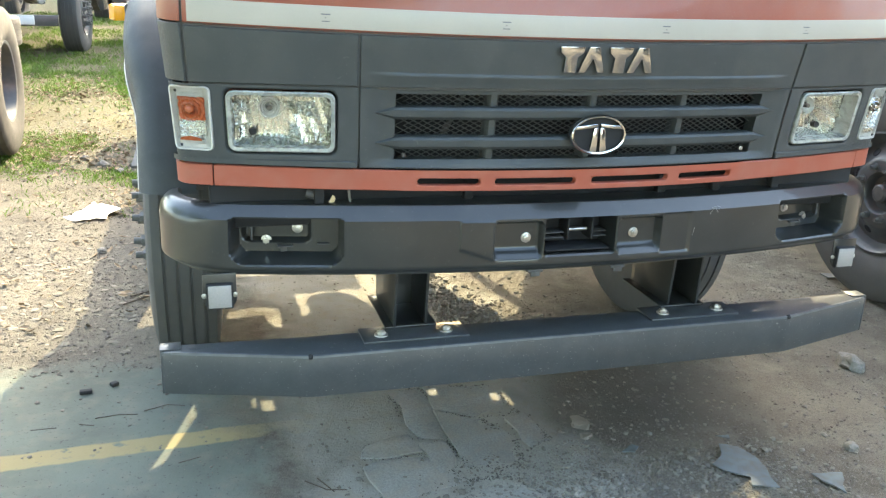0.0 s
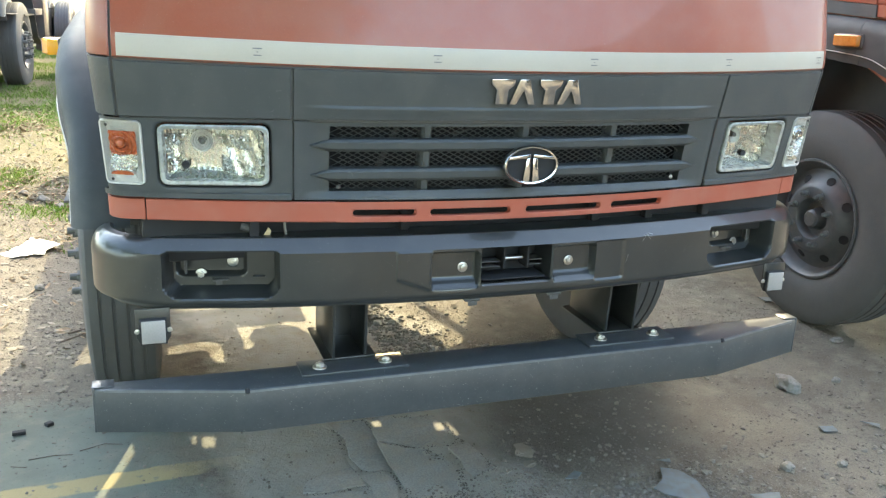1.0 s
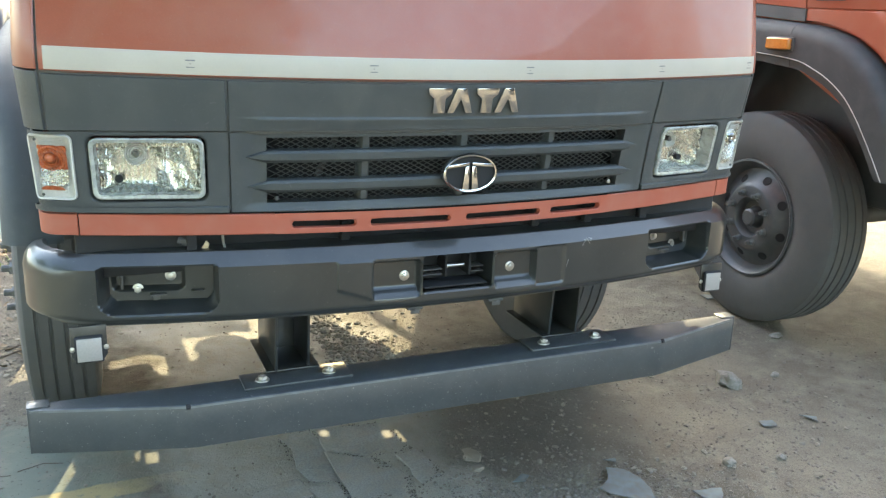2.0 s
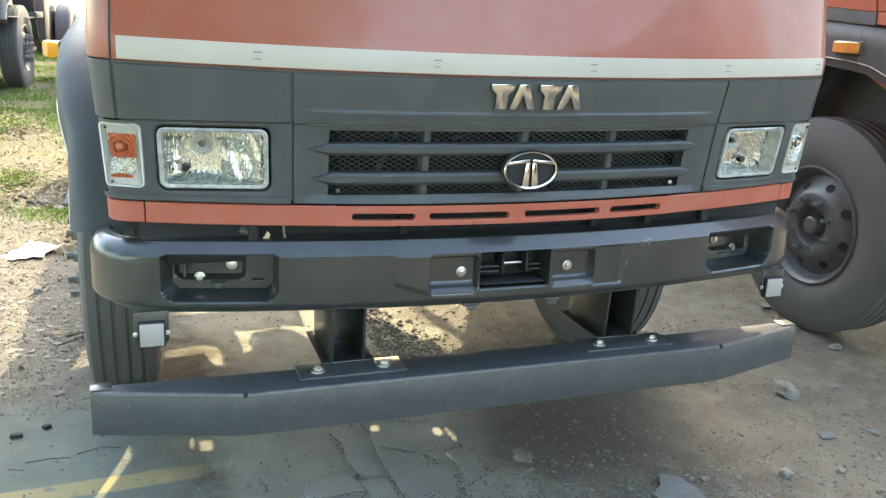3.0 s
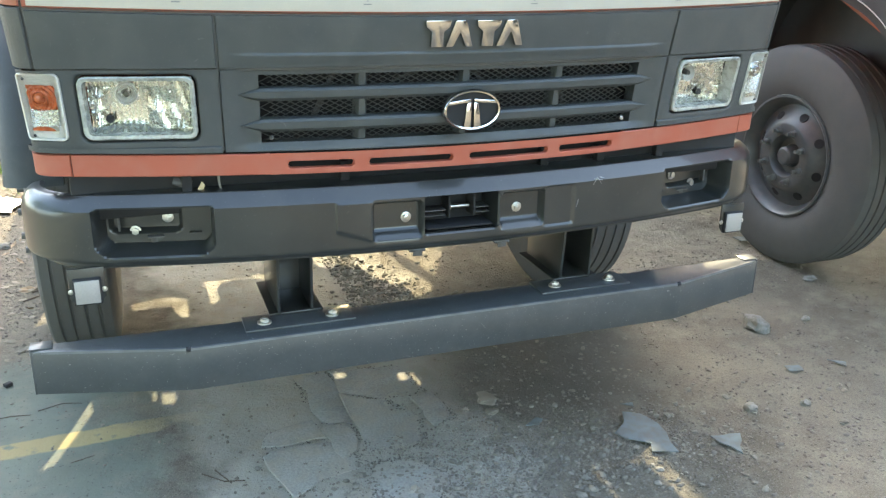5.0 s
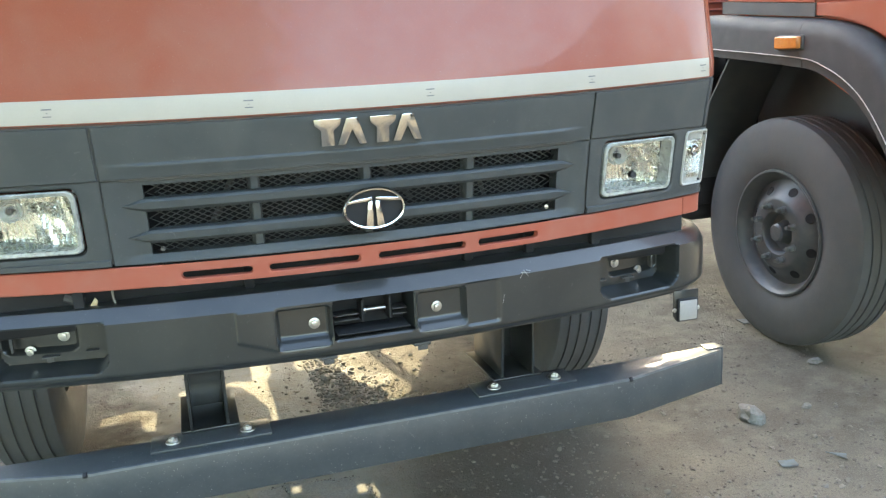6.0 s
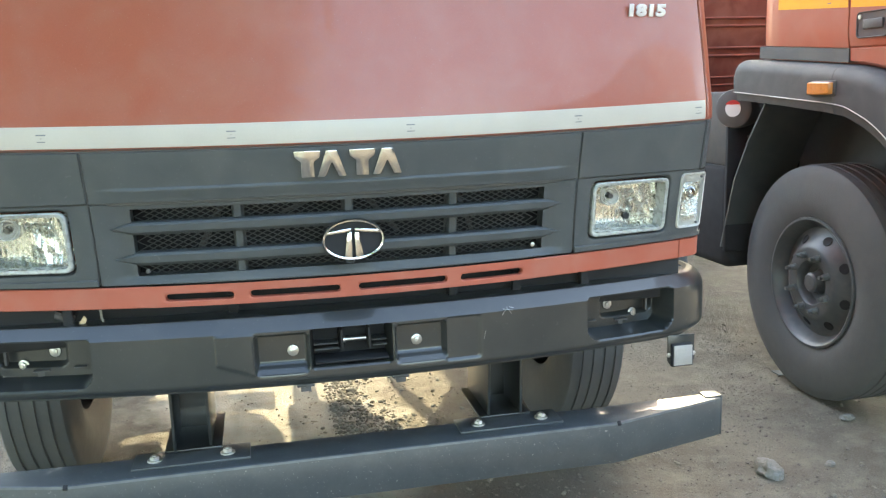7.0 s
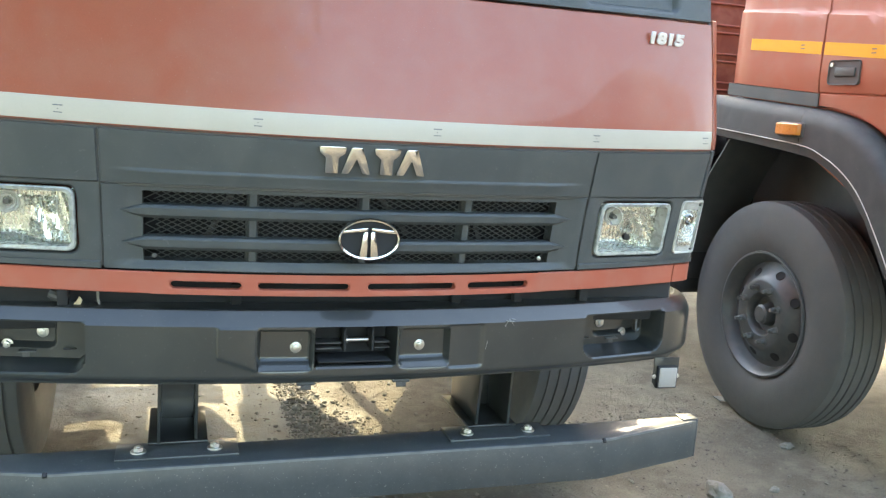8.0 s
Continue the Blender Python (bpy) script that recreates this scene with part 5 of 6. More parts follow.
# ---- the lorry beside it ----
def make_side_lorry():
    t = thing("lorry", pose(3.34, 0.02, 0), "orange-red lorry with yellow side stripe, parked alongside", "lorry", "parked lorries")
    X = -1.10
    # sheet sides: rear cab panel, door, with creases that drop towards the front
    def side_panel(y0, y1, z_low, z_high, name, label, step=0.05):
        bm = bmesh.new()
        ys = steps(y0, y1, step, 0.006)
        cols = []
        for i, y in enumerate(ys):
            col = []
            lo, hi = z_low(y), z_high(y)
            crease = 1.925 + 0.090 * (y - 0.65)
            zs = sorted(steps(lo, hi, 0.05, 0.006) + [crease - 0.006, crease + 0.006] + ([f + 1.622 - 0.02 * (1.09 - y) for f in (-0.006, 0.0, 0.006)] if y < 1.092 else [0.0] * 0))
            for j, z in enumerate(zs):
                d = 0.012 * smooth(crease - 0.01, crease + 0.01, z) + 0.028 * smooth(1.63, 1.745, y) + 0.10 * max(0.0, z - 2.1) + 0.012 * smooth(1.70, 1.58, z) + (0.007 * max(0.0, 1 - abs(z - (1.622 - 0.02 * (1.09 - y))) / 0.007) if y < 1.092 else 0.0)
                if i in (0, len(ys) - 1) or j in (0, len(zs) - 1):
                    d += 0.004
                col.append(bm.verts.new((X + d, y, z)))
            cols.append(col)
        for a, b in zip(cols, cols[1:]):
            for j in range(min(len(a), len(b)) - 1):
                bm.faces.new((a[j], b[j], b[j + 1], a[j + 1]))
        r = bmesh.ops.extrude_edge_only(bm, edges=[e for e in bm.edges if e.is_boundary])
        for v in r["geom"]:
            if isinstance(v, bmesh.types.BMVert):
                v.co.x += 0.04
        return part(name, bm, ORANGE, t, label)

    top = lambda y: 2.75
    side_panel(1.099, 1.745, lambda y: 1.621 + 0.07 * (y - 1.1), top, "rear_cab_panel", "orange-red cab side panel")
    door_low = lambda y: float(np.interp(y, [-0.1, 0.25, 0.42, 0.55, 0.68, 0.775, 0.87, 0.99, 1.093], [0.95, 1.08, 1.22, 1.345, 1.46, 1.505, 1.537, 1.560, 1.567]))
    door = side_panel(-0.05, 1.093, door_low, top, "door", "orange-red cab door", 0.04)
    # sunk handle: black surround, deep dish, flat grip
    tray = [(y, z) for y, z in rounded(0.857, 1.043, 1.657, 1.762, 0.018)]
    bm = bmesh.new()
    mid = (0.950, 1.7095)
    rings = []
    for f, o in ((1.0, 0.012), (1.0, -0.006), (0.97, -0.009), (0.93, -0.008), (0.91, -0.0035), (0.5, -0.0035), (0.01, -0.0035)):
        rings.append([(X + 0.002 + o, mid[0] + (y - mid[0]) * f, mid[1] + (z - mid[1]) * f) for y, z in tray])
    loft(bm, rings, caps=False)
    part("handle_pocket", bm, DARK, door, "black plastic handle recess")
    bm = bmesh.new()
    box(bm, (X - 0.009, 0.885, 1.692), (X + 0.004, 1.000, 1.730), 0.004, seg=2)
    part("door_handle", bm, PLASTIC, door, "black plastic door handle")
    bm = bmesh.new()
    rod(bm, (X - 0.008, 1.022, 1.742), (X + 0.010, 1.022, 1.742), 0.009, seg=16)
    part("lock", bm, ZINC, door)
    # yellow stripes
    for y0, y1 in ((1.105, 1.600), (0.10, 1.086)):
        bm = bmesh.new()
        ys = np.linspace(y0, y1, 12)
        zc = lambda y: 1.788 + 0.074 * (y - 1.1)
        loft(bm, [[(X - 0.0018, y, zc(y)), (X - 0.0018, y, zc(y) + 0.054), (X + 0.002, y, zc(y) + 0.054), (X + 0.002, y, zc(y))] for y in ys])
        st = part("side_stripe", bm, YELLOW_TAPE, t, "yellow reflective side stripe")
        bm = bmesh.new()
        ym = y0 + 0.12 if y0 > 1 else 0.80
        for dz in (0.018, 0.034):
            box(bm, (X - 0.003, ym - 0.012, zc(ym) + dz), (X - 0.001, ym + 0.012, zc(ym) + dz + 0.004))
        part("printed_mark", bm, TAPE_INK, st)
    # black sill strip between panel and wing
    bm = bmesh.new()
    loft(bm, [[(X + 0.004, y, z), (X + 0.004, y, z + 0.057), (X + 0.05, y, z + 0.057), (X + 0.05, y, z)] for y, z in ((1.09, 1.562), (1.40, 1.584), (1.75, 1.608))])
    part("sill_strip", bm, PLASTIC, t)
    make_fender(t, -1, 1.170, 1.02, amber=AMBER_SHADED)
    make_fender(t, 1, 1.170, 1.02, amber=AMBER_SHADED)
    for side in (-1, 1):
        make_wheel(t, (side * 0.935, 1.33, 0.556), side, R=0.556, nuts=(0.134, 0.66, 8))
        make_wheel(t, (side * 1.0, 5.9, 0.535), side, dish=True)
        bm = bmesh.new()
        box(bm, (side * 0.36, 0.2, 0.76), (side * 0.43, 8.2, 0.98), 0.006)
        part("chassis_rail", bm, DARK, t)
        # rear flap of the wheel arch
        bm = bmesh.new()
        loft(bm, [[(side * x, y, z) for x, y in ((0.80, yy), (1.14, yy), (1.14, yy + 0.012), (0.80, yy + 0.012))] for z, yy in ((1.385, 1.62), (1.20, 1.755), (1.0, 1.87), (0.62, 1.99))])
        part("mud_flap", bm, PLASTIC, t)
    # cab bulk, behind the skins
    bm = bmesh.new()
    rings = []
    for z, f, w in ((1.0, 0.10, 1.03), (1.60, 0.06, 1.05), (2.2, 0.20, 1.045), (2.78, 0.50, 0.98)):
        rings.append([(-w, 1.685, z), (-w, f, z), (w, f, z), (w, 1.685, z)])
    loft(bm, rings)
    for v in bm.verts:
        if v.co.z < 1.3:
            v.co.y = min(v.co.y, 0.45)
    part("cab_shell", bm, ORANGE, t)
    bm = bmesh.new()
    box(bm, (-1.03, 0.45, 1.385), (1.03, 1.90, 1.56), 0.02)
    part("cab_floor", bm, DARK, t)
    for side in (-1, 1):
        bm = bmesh.new()
        box(bm, (side * 0.68, 0.45, 0.70), (side * 0.71, 2.30, 1.50), 0.006)
        part("splash_panel", bm, PLASTIC, t)
    bm = bmesh.new()
    box(bm, (-1.08, -0.08, 0.72), (1.08, 0.12, 0.98), 0.04)
    part("bumper", bm, STEEL, t)
    bm = bmesh.new()
    box(bm, (-0.36, 0.25, 0.60), (0.36, 2.2, 1.1), 0.03)
    part("engine", bm, DARK, t)
    bm = bmesh.new()
    rod(bm, (-0.95, 1.40, 0.50), (0.95, 1.40, 0.50), 0.05, seg=12)
    part("front_axle", bm, DARK, t)
    bm = bmesh.new()
    box(bm, (-1.14, 1.950, 0.60), (1.14, 1.975, 1.44), 0.006)
    box(bm, (-1.12, 1.975, 0.50), (-0.55, 3.10, 1.08), 0.05, seg=3)
    part("tank_and_bulkhead", bm, INNER, t)
    bm = bmesh.new()
    box(bm, (-1.12, 1.98, 1.06), (1.12, 7.9, 1.445), 0.01)
    part("load_frame", bm, DARK, t)
    # load body: dark ribbed sides
    bm = bmesh.new()
    box(bm, (-1.16, 2.60, 1.44), (1.16, 8.0, 2.50), 0.01)
    load = part("load_body", bm, BODY_RED, t, "dark red ribbed load body")
    rib = None
    for k in range(12):
        m = pose(0, 0, 1.48 + 0.172 * (k // 2) + 0.045 * (k % 2))
        if rib is None:
            bm = bmesh.new()
            box(bm, (-1.180, 2.582, 0.0), (1.180, 8.01, 0.010), 0.003)
            rib = part("rib", bm, RIB_RED, load)
            rib.matrix_basis = m
        else:
            again(rib, load, m)
    # air cleaner behind the wing, with a round sticker on its end
    c, ax = Vector((-1.13, 1.925, 1.360)), Vector((0.80, 0.60, 0.0))
    bm = bmesh.new()
    rod(bm, c, c + ax * 0.30, 0.102, seg=32, bevel=0.02)
    can = part("air_cleaner", bm, DARK, t)
    bm = bmesh.new()
    rod(bm, c - ax * 0.003, c, 0.041, seg=28)
    part("sticker", bm, STICKER, can, "round white sticker with a red top")
    bm = bmesh.new()
    u = Vector((0.6, -0.8, 0.0))
    prism(bm, [c - ax * 0.0035 + u * 0.045 * math.cos(radians(g)) + Vector((0, 0, 0.045 * math.sin(radians(g)))) for g in range(30, 151, 10)], -ax * 0.001)
    part("sticker_top", bm, STICKER_RED, can)
    for p, q in (((-1.06, 2.0, 1.15), (-0.80, 2.1, 1.22)), ((-1.10, 1.98, 1.10), (-0.90, 2.2, 1.02)), ((-1.02, 1.96, 1.22), (-1.0, 2.0, 0.95))):
        bm = bmesh.new()
        rod(bm, p, q, 0.014, seg=10)
        part("pipe", bm, ZINC if p[2] < 1.12 else DARK, t)
    return t


side_lorry = make_side_lorry()


# ---- lorries further off, and in the bonnet's reflection ----
far = copy_thing(truck, pose(-3.58, 9.03, rise(-2.6, 10.4) - 0.06, 0, 0, -4))
tagged(far, "red cab-over lorry standing in the grass further back")
bm = bmesh.new()
box(bm, (0.64, -0.012, 0.455), (0.88, -0.002, 0.560), 0.004)
part("plate", bm, STICKER, far, "blank white plate")
# hidden behind the cab; added to cast shade on grass and far wheel
tagged(copy_thing(truck, pose(-0.3, 10.9, 0, 0, 0, 0)), "unseen red cab-over lorry added behind to shade the grass")
across = tagged(copy_thing(side_lorry, pose(6.75, -12.0, 0, 0, 0, 0)), "orange-red lorry with a tall covered load, parked across the yard")
bm = bmesh.new()
loft(bm, [[(-1.18, y, 2.49), (-1.17, y, z - 0.25), (-1.08, y, z - 0.06), (-0.6, y, z), (0.6, y, z), (1.08, y, z - 0.06), (1.17, y, z - 0.25), (1.18, y, 2.49)] for y, z in ((8.02, 3.72), (7.98, 3.90), (7.4, 3.98), (6.6, 3.92), (5.8, 3.99), (5.0, 3.93), (4.2, 3.98), (3.4, 3.92), (2.62, 3.85))])
part("load_cover", bm, BODY_RED, across, "dark red tarpaulin over the load")


def make_rear_lorry():
    """The tail of a lorry whose dusty rear wheels stand at the yard's edge."""
    z = rise(-2.4, 4.9)
    t = thing("lorry", pose(-3.40, 4.90, z), "bare lorry chassis on dusty twin tyres at the grass edge", "lorry", "parked lorries")
    for side in (-1, 1):
        make_wheel(t, (side * 1.0, 0.0, 0.535), side, DUSTY_RUBBER, True, "dusty rear wheel with hollow disc")
        make_wheel(t, (side * 0.70, 0.0, 0.535), side, DUSTY_RUBBER, True, "dusty rear wheel with hollow disc")
        bm = bmesh.new()
        box(bm, (side * 0.36, -1.2, 0.80), (side * 0.43, 3.5, 1.02), 0.006)
        part("chassis_rail", bm, DARK, t)
    bm = bmesh.new()
    box(bm, (-0.36, -1.2, 0.82), (0.36, -1.1, 1.0), 0.006)
    part("rear_crossmember", bm, DARK, t)
    spare = make_wheel(t, (0.52, 1.62, 0.80), 1, DUSTY_RUBBER, True, "dusty spare wheel slung under the chassis")
    spare.matrix_basis = Matrix.Translation((0.43, 1.55, 0.78)) @ Matrix.Rotation(radians(-90), 4, "Y")
    for y in (0.0,):
        bm = bmesh.new()
        rod(bm, (-0.9, y, 0.525), (0.9, y, 0.525), 0.07, seg=14)
        part("axle", bm, DARK, t)


make_rear_lorry()


# ---- trees beyond the lorries and across the yard ----
def make_tree(at, h, crown_r, seed, n=1500):
    rng = random.Random(seed)
    t = thing("tree", Matrix.Translation(at), "broad leafy green tree with brown trunk", "tree", "trees round the yard")
    bm = bmesh.new()
    pts = [Vector((0.15 * math.sin(k * 1.3 + seed), 0.15 * math.cos(k * 1.7 + seed), h * 0.62 * k / 6)) for k in range(7)]
    loft(bm, [[p + Vector((math.cos(a) * r, math.sin(a) * r, 0)) for a in [2 * math.pi * i / 10 for i in range(10)]] for p, r in zip(pts, (0.32, 0.24, 0.21, 0.19, 0.16, 0.13, 0.09))])
    tips = []
    for k in range(9):
        b = pts[3 + k % 4]
        a = 2.4 * k + seed
        e = Vector((math.cos(a) * crown_r * rng.uniform(0.45, 0.85), math.sin(a) * crown_r * rng.uniform(0.45, 0.85), h * rng.uniform(0.52, 0.92)))
        rod(bm, b, (b + e) / 2 + Vector((0, 0, 0.3)), 0.09, 0.06, seg=7)
        rod(bm, (b + e) / 2 + Vector((0, 0, 0.3)), e, 0.06, 0.02, seg=7)
        tips.append(e)
    part("trunk", bm, BARK, t)
    verts, faces = [], []
    for k in range(n):
        c = rng.choice(tips) + Vector((rng.gauss(0, 1), rng.gauss(0, 1), rng.gauss(0, 0.8))) * crown_r * 0.30
        q = Euler((rng.uniform(0, 6.3), rng.uniform(0, 6.3), rng.uniform(0, 6.3))).to_matrix()
        s = rng.uniform(0.14, 0.30)
        i = len(verts)
        verts += [tuple(c + q @ Vector(p) * s) for p in ((-1, 0, 0), (0, -0.45, 0.12), (1, 0, 0), (0, 0.45, 0.12))]
        faces += [(i, i + 1, i + 2), (i, i + 2, i + 3)]
    me = bpy.data.meshes.new("crown")
    me.from_pydata(verts, [], faces)
    me.materials.append(LEAF)
    ob = new("crown", me)
    ob.parent = t
    return t


for k, (x, y, h, r) in enumerate(((-5.5, 22, 8, 3.6), (-1.0, 25, 9, 4.0), (-10, 19, 8, 3.8), (4.5, 24, 9, 4.0), (-6.0, -7.5, 8.5, 3.4), (-10.5, -6.0, 9, 3.8), (-3.2, -11.5, 8, 3.2), (-14, 4, 9, 4))):
    make_tree((x, y, 0.0), h, r, 11 + k, 6000 if y < 0 else 1500)


# ---- stones, slabs, litter ----
def stone_shape(rng, flat=0.6, sub=1):
    bm = bmesh.new()
    bmesh.ops.create_icosphere(bm, subdivisions=sub, radius=1.0)
    o = rng.uniform(0, 50)
    for v in bm.verts:
        d = 1.0 + 0.55 * noise.noise(v.co * 1.1 + Vector((o, 0, 0)))
        v.co = Vector((v.co.x * d, v.co.y * d * 0.75, v.co.z * d * flat))
    return bm


def scatter(name, label, material, spots, sizes, flat, seed, category, sub=1):
    """Many small stones as one body of loose stuff; spots gives places, sizes the radius range."""
    rng = random.Random(seed)
    shapes = []
    for k in range(8):
        bm = stone_shape(rng, flat, sub)
        bm.verts.index_update()
        shapes.append((np.array([v.co[:] for v in bm.verts]), [tuple(v.index for v in f.verts) for f in bm.faces]))
        bm.free()
    verts, faces = [], []
    for x, y in spots:
        v, f = shapes[rng.randrange(8)]
        s = sizes[0] * (sizes[1] / sizes[0]) ** (rng.random() ** 2.2)
        lean = 0.6 * min(1.0, flat * 1.2)
        q = np.array(Euler((rng.uniform(-lean, lean), rng.uniform(-lean, lean), rng.uniform(0, 6.28))).to_matrix())
        p = v @ q.T * s + (x, y, ground_z(x, y) + s * flat * 0.35)
        i = len(verts)
        verts += [tuple(a) for a in p.tolist()]
        faces += [tuple(i + j for j in g) for g in f]
    me = bpy.data.meshes.new(name)
    me.from_pydata(verts, [], faces)
    me.materials.append(material)
    return tagged(new(name, me), label, category, kind="stuff")


rng = random.Random(5)


def cloud(n, x0, x1, y0, y1, keep=None):
    out = []
    while len(out) < n:
        x, y = rng.uniform(x0, x1), rng.uniform(y0, y1)
        if keep is None or rng.random() < keep(x, y):
            out.append((x, y))
    return out


heap = lambda x, y: math.exp(-((x - 0.35) / 0.55) ** 2 - ((y - 0.0) / 0.22) ** 2) + 0.02
side_bed = lambda x, y: max(0.12, noise.noise((x * 0.9, y * 0.9, 7.0)) + 0.35) * smooth(0.9, 1.7, y)
under = lambda x, y: smooth(0.02, 0.07, x) * math.exp(-(max(0.0, x - 0.15) / (0.07 + 0.10 * smooth(1.9, 1.5, y))) ** 2)
scatter("gravel", "loose grey and brown gravel and dust", GRAVEL,
        cloud(9000, -0.7, 2.0, -0.5, 0.6, heap) + cloud(7000, -1.2, 2.6, -0.6, 3.2, lambda x, y: 0.25 + 0.75 * (x > 0.3) * max(0.0, noise.noise((x * 1.8, y * 1.8, 4.0)) + 0.5)) + cloud(900, -0.4, 0.7, 1.3, 2.7, under) + cloud(8000, -3.6, -1.1, 1.3, 6.0, side_bed), (0.0016, 0.008), 0.6, 1, "gravel", 0)
scatter("stone_chips", "flat pale stone chips lying on earth", FLAKE,
        cloud(4800, -3.6, -1.15, 1.3, 7.0, side_bed) + cloud(650, -6.0, -1.2, 4.6, 9.0, side_bed) + cloud(90, -0.9, 0.2, 1.7, 2.8), (0.004, 0.029), 0.18, 2, "stone chips")
scatter("pebbles", "small earth-coloured pebbles strewn on packed soil", GRAVEL, cloud(15000, -3.4, -1.0, 1.2, 4.6, lambda x, y: max(0.15, 0.5 + 1.2 * noise.noise((x * 1.7, y * 1.7, 21.0)))) + cloud(220, -1.9, -0.5, -0.2, 1.2) + cloud(5000, 0.2, 2.4, -0.5, 1.6, lambda x, y: max(0.1, 0.4 + noise.noise((x * 2.0, y * 2.0, 33.0)))), (0.0022, 0.012), 0.42, 8, "pebbles", 0)
scatter("small_chips", "small grey stone chips among gravel", PALE_STONE, cloud(1700, -0.7, 1.6, -0.5, 0.45, heap), (0.0025, 0.017), 0.45, 4, "stone chips")
scatter("rubble", "dark broken rubble under the lorry", ROCK, cloud(1300, 0.0, 0.6, 1.35, 2.5, under) + cloud(260, -0.1, 0.66, 1.35, 2.5) + cloud(160, -2.1, -1.35, 6.0, 6.9), (0.003, 0.019), 0.55, 3, "rubble")


def lone_rock(x, y, s, seed, flat=0.55, material=ROCK):
    r = random.Random(seed)
    bm = stone_shape(r, flat, 3)
    for v in bm.verts:
        v.co *= s * (1 + 0.16 * noise.noise(v.co * 3.5 + Vector((seed, 0, 0))) + 0.05 * noise.noise(v.co * 11))
    ob = finish(bm, "rock", material)
    ob.matrix_basis = pose(x, y, ground_z(x, y) + s * flat * 0.55, 0, 0, r.uniform(0, 360))
    return tagged(ob, "rough grey rock lying on packed earth", "rock", "loose rocks")


for k, (x, y, s) in enumerate(((1.65, 0.66, 0.062), (1.16, 0.09, 0.028), (1.38, 0.06, 0.022), (2.29, 1.05, 0.032), (-1.26, 2.41, 0.030), (1.92, 0.66, 0.02), (-1.66, 4.62, 0.05), (-1.54, 4.50, 0.04), (-1.80, 4.75, 0.035), (-1.46, 4.78, 0.045), (-1.52, 2.75, 0.03), (0.17, 2.08, 0.034), (0.11, 1.82, 0.03))):
    lone_rock(x, y, s, 20 + k)


lone_rock(0.29, 0.45, 0.045, 41, 0.16, FLAKE)
lone_rock(0.27, 0.36, 0.026, 42, 0.25, FLAKE)


stones = random.Random(77)
base = None
for k in range(70):
    while True:
        x, y = stones.uniform(-0.6, 2.2), stones.uniform(-0.4, 1.2)
        if stones.random() < 0.25 + heap(x, y) and not (-0.6 < x < 0.15 and 0.1 < y):
            break
    size = 0.006 + 0.011 * stones.random() ** 2
    bm = stone_shape(stones, 0.55, 2)
    for v in bm.verts:
        v.co *= size
    ob = finish(bm, "stone", FLAKE if k % 3 else GRAVEL)
    ob.matrix_basis = pose(x, y, ground_z(x, y) + size * 0.25, stones.uniform(-15, 15), stones.uniform(-15, 15), stones.uniform(0, 360))
    tagged(ob, "small pale stone lying on packed earth" if k % 3 else "small brown stone lying on packed earth", "stone", "small stones")


def slab(name, pts, th, material, label, category, group, lift=0.0, tilt=0.0, bevel=0.006, rough=0.05):
    """A thin irregular piece lying on the ground."""
    cx, cy = sum(p[0] for p in pts) / len(pts), sum(p[1] for p in pts) / len(pts)
    ring = []
    r = random.Random(len(pts) + int(cx * 100))
    for (ax, ay), (bx, by) in zip(pts, pts[1:] + pts[:1]):
        for f in (0.0, 0.33, 0.66):
            j = 0.0 if f == 0 else rough * math.hypot(bx - ax, by - ay)
            ring.append((ax + (bx - ax) * f - cx + r.uniform(-j, j), ay + (by - ay) * f - cy + r.uniform(-j, j), 0.0))
    bm = bmesh.new()
    prism(bm, ring, (0, 0, th))
    if bevel:
        tops = [e for e in bm.edges if all(v.co.z > th * 0.5 for v in e.verts)]
        bmesh.ops.bevel(bm, geom=tops, offset=min(bevel, th * 0.45), segments=2, affect="EDGES", profile=0.5)
    ob = finish(bm, name, material)
    ob.matrix_basis = pose(cx, cy, ground_z(cx, cy) - 0.004 + lift, tilt, tilt * 0.6, 0)
    return tagged(ob, label, category, group)


SLABS = ((((-0.52, 0.33), (-0.43, 0.36), (-0.29, 0.33), (-0.23, 0.20), (-0.38, 0.16), (-0.47, 0.10)), 0.030),
                (((-0.49, 0.46), (-0.34, 0.50), (-0.32, 0.385), (-0.43, 0.375), (-0.52, 0.39)), 0.022),
                (((-0.32, 0.42), (-0.23, 0.44), (-0.24, 0.27), (-0.29, 0.25)), 0.020),
                (((-0.34, 0.82), (-0.22, 0.84), (-0.215, 0.46), (-0.30, 0.50)), 0.016),
                (((-0.20, 0.84), (0.05, 0.80), (0.10, 0.58), (-0.05, 0.56), (-0.19, 0.66)), 0.016),
                (((-0.20, 0.64), (-0.05, 0.545), (0.02, 0.40), (-0.02, 0.22), (-0.20, 0.26)), 0.018),
                (((0.03, 0.53), (0.11, 0.55), (0.13, 0.36), (0.05, 0.33)), 0.015),
                (((-0.22, 0.19), (-0.08, 0.18), (0.03, 0.02), (-0.10, -0.06), (-0.24, 0.02)), 0.022))
for pts, th in SLABS:
    mx, my = sum(p[0] for p in pts) / len(pts), sum(p[1] for p in pts) / len(pts)
    pts = tuple((mx + (x - mx) * 1.06, my + (y - my) * 1.06) for x, y in pts)
    slab("concrete_slab", pts, th, CONCRETE, "cracked dusty concrete slab piece let into earth", "slab", "broken slab pieces", lift=0.0085 - th, bevel=0.003, rough=0.09)
seams = []
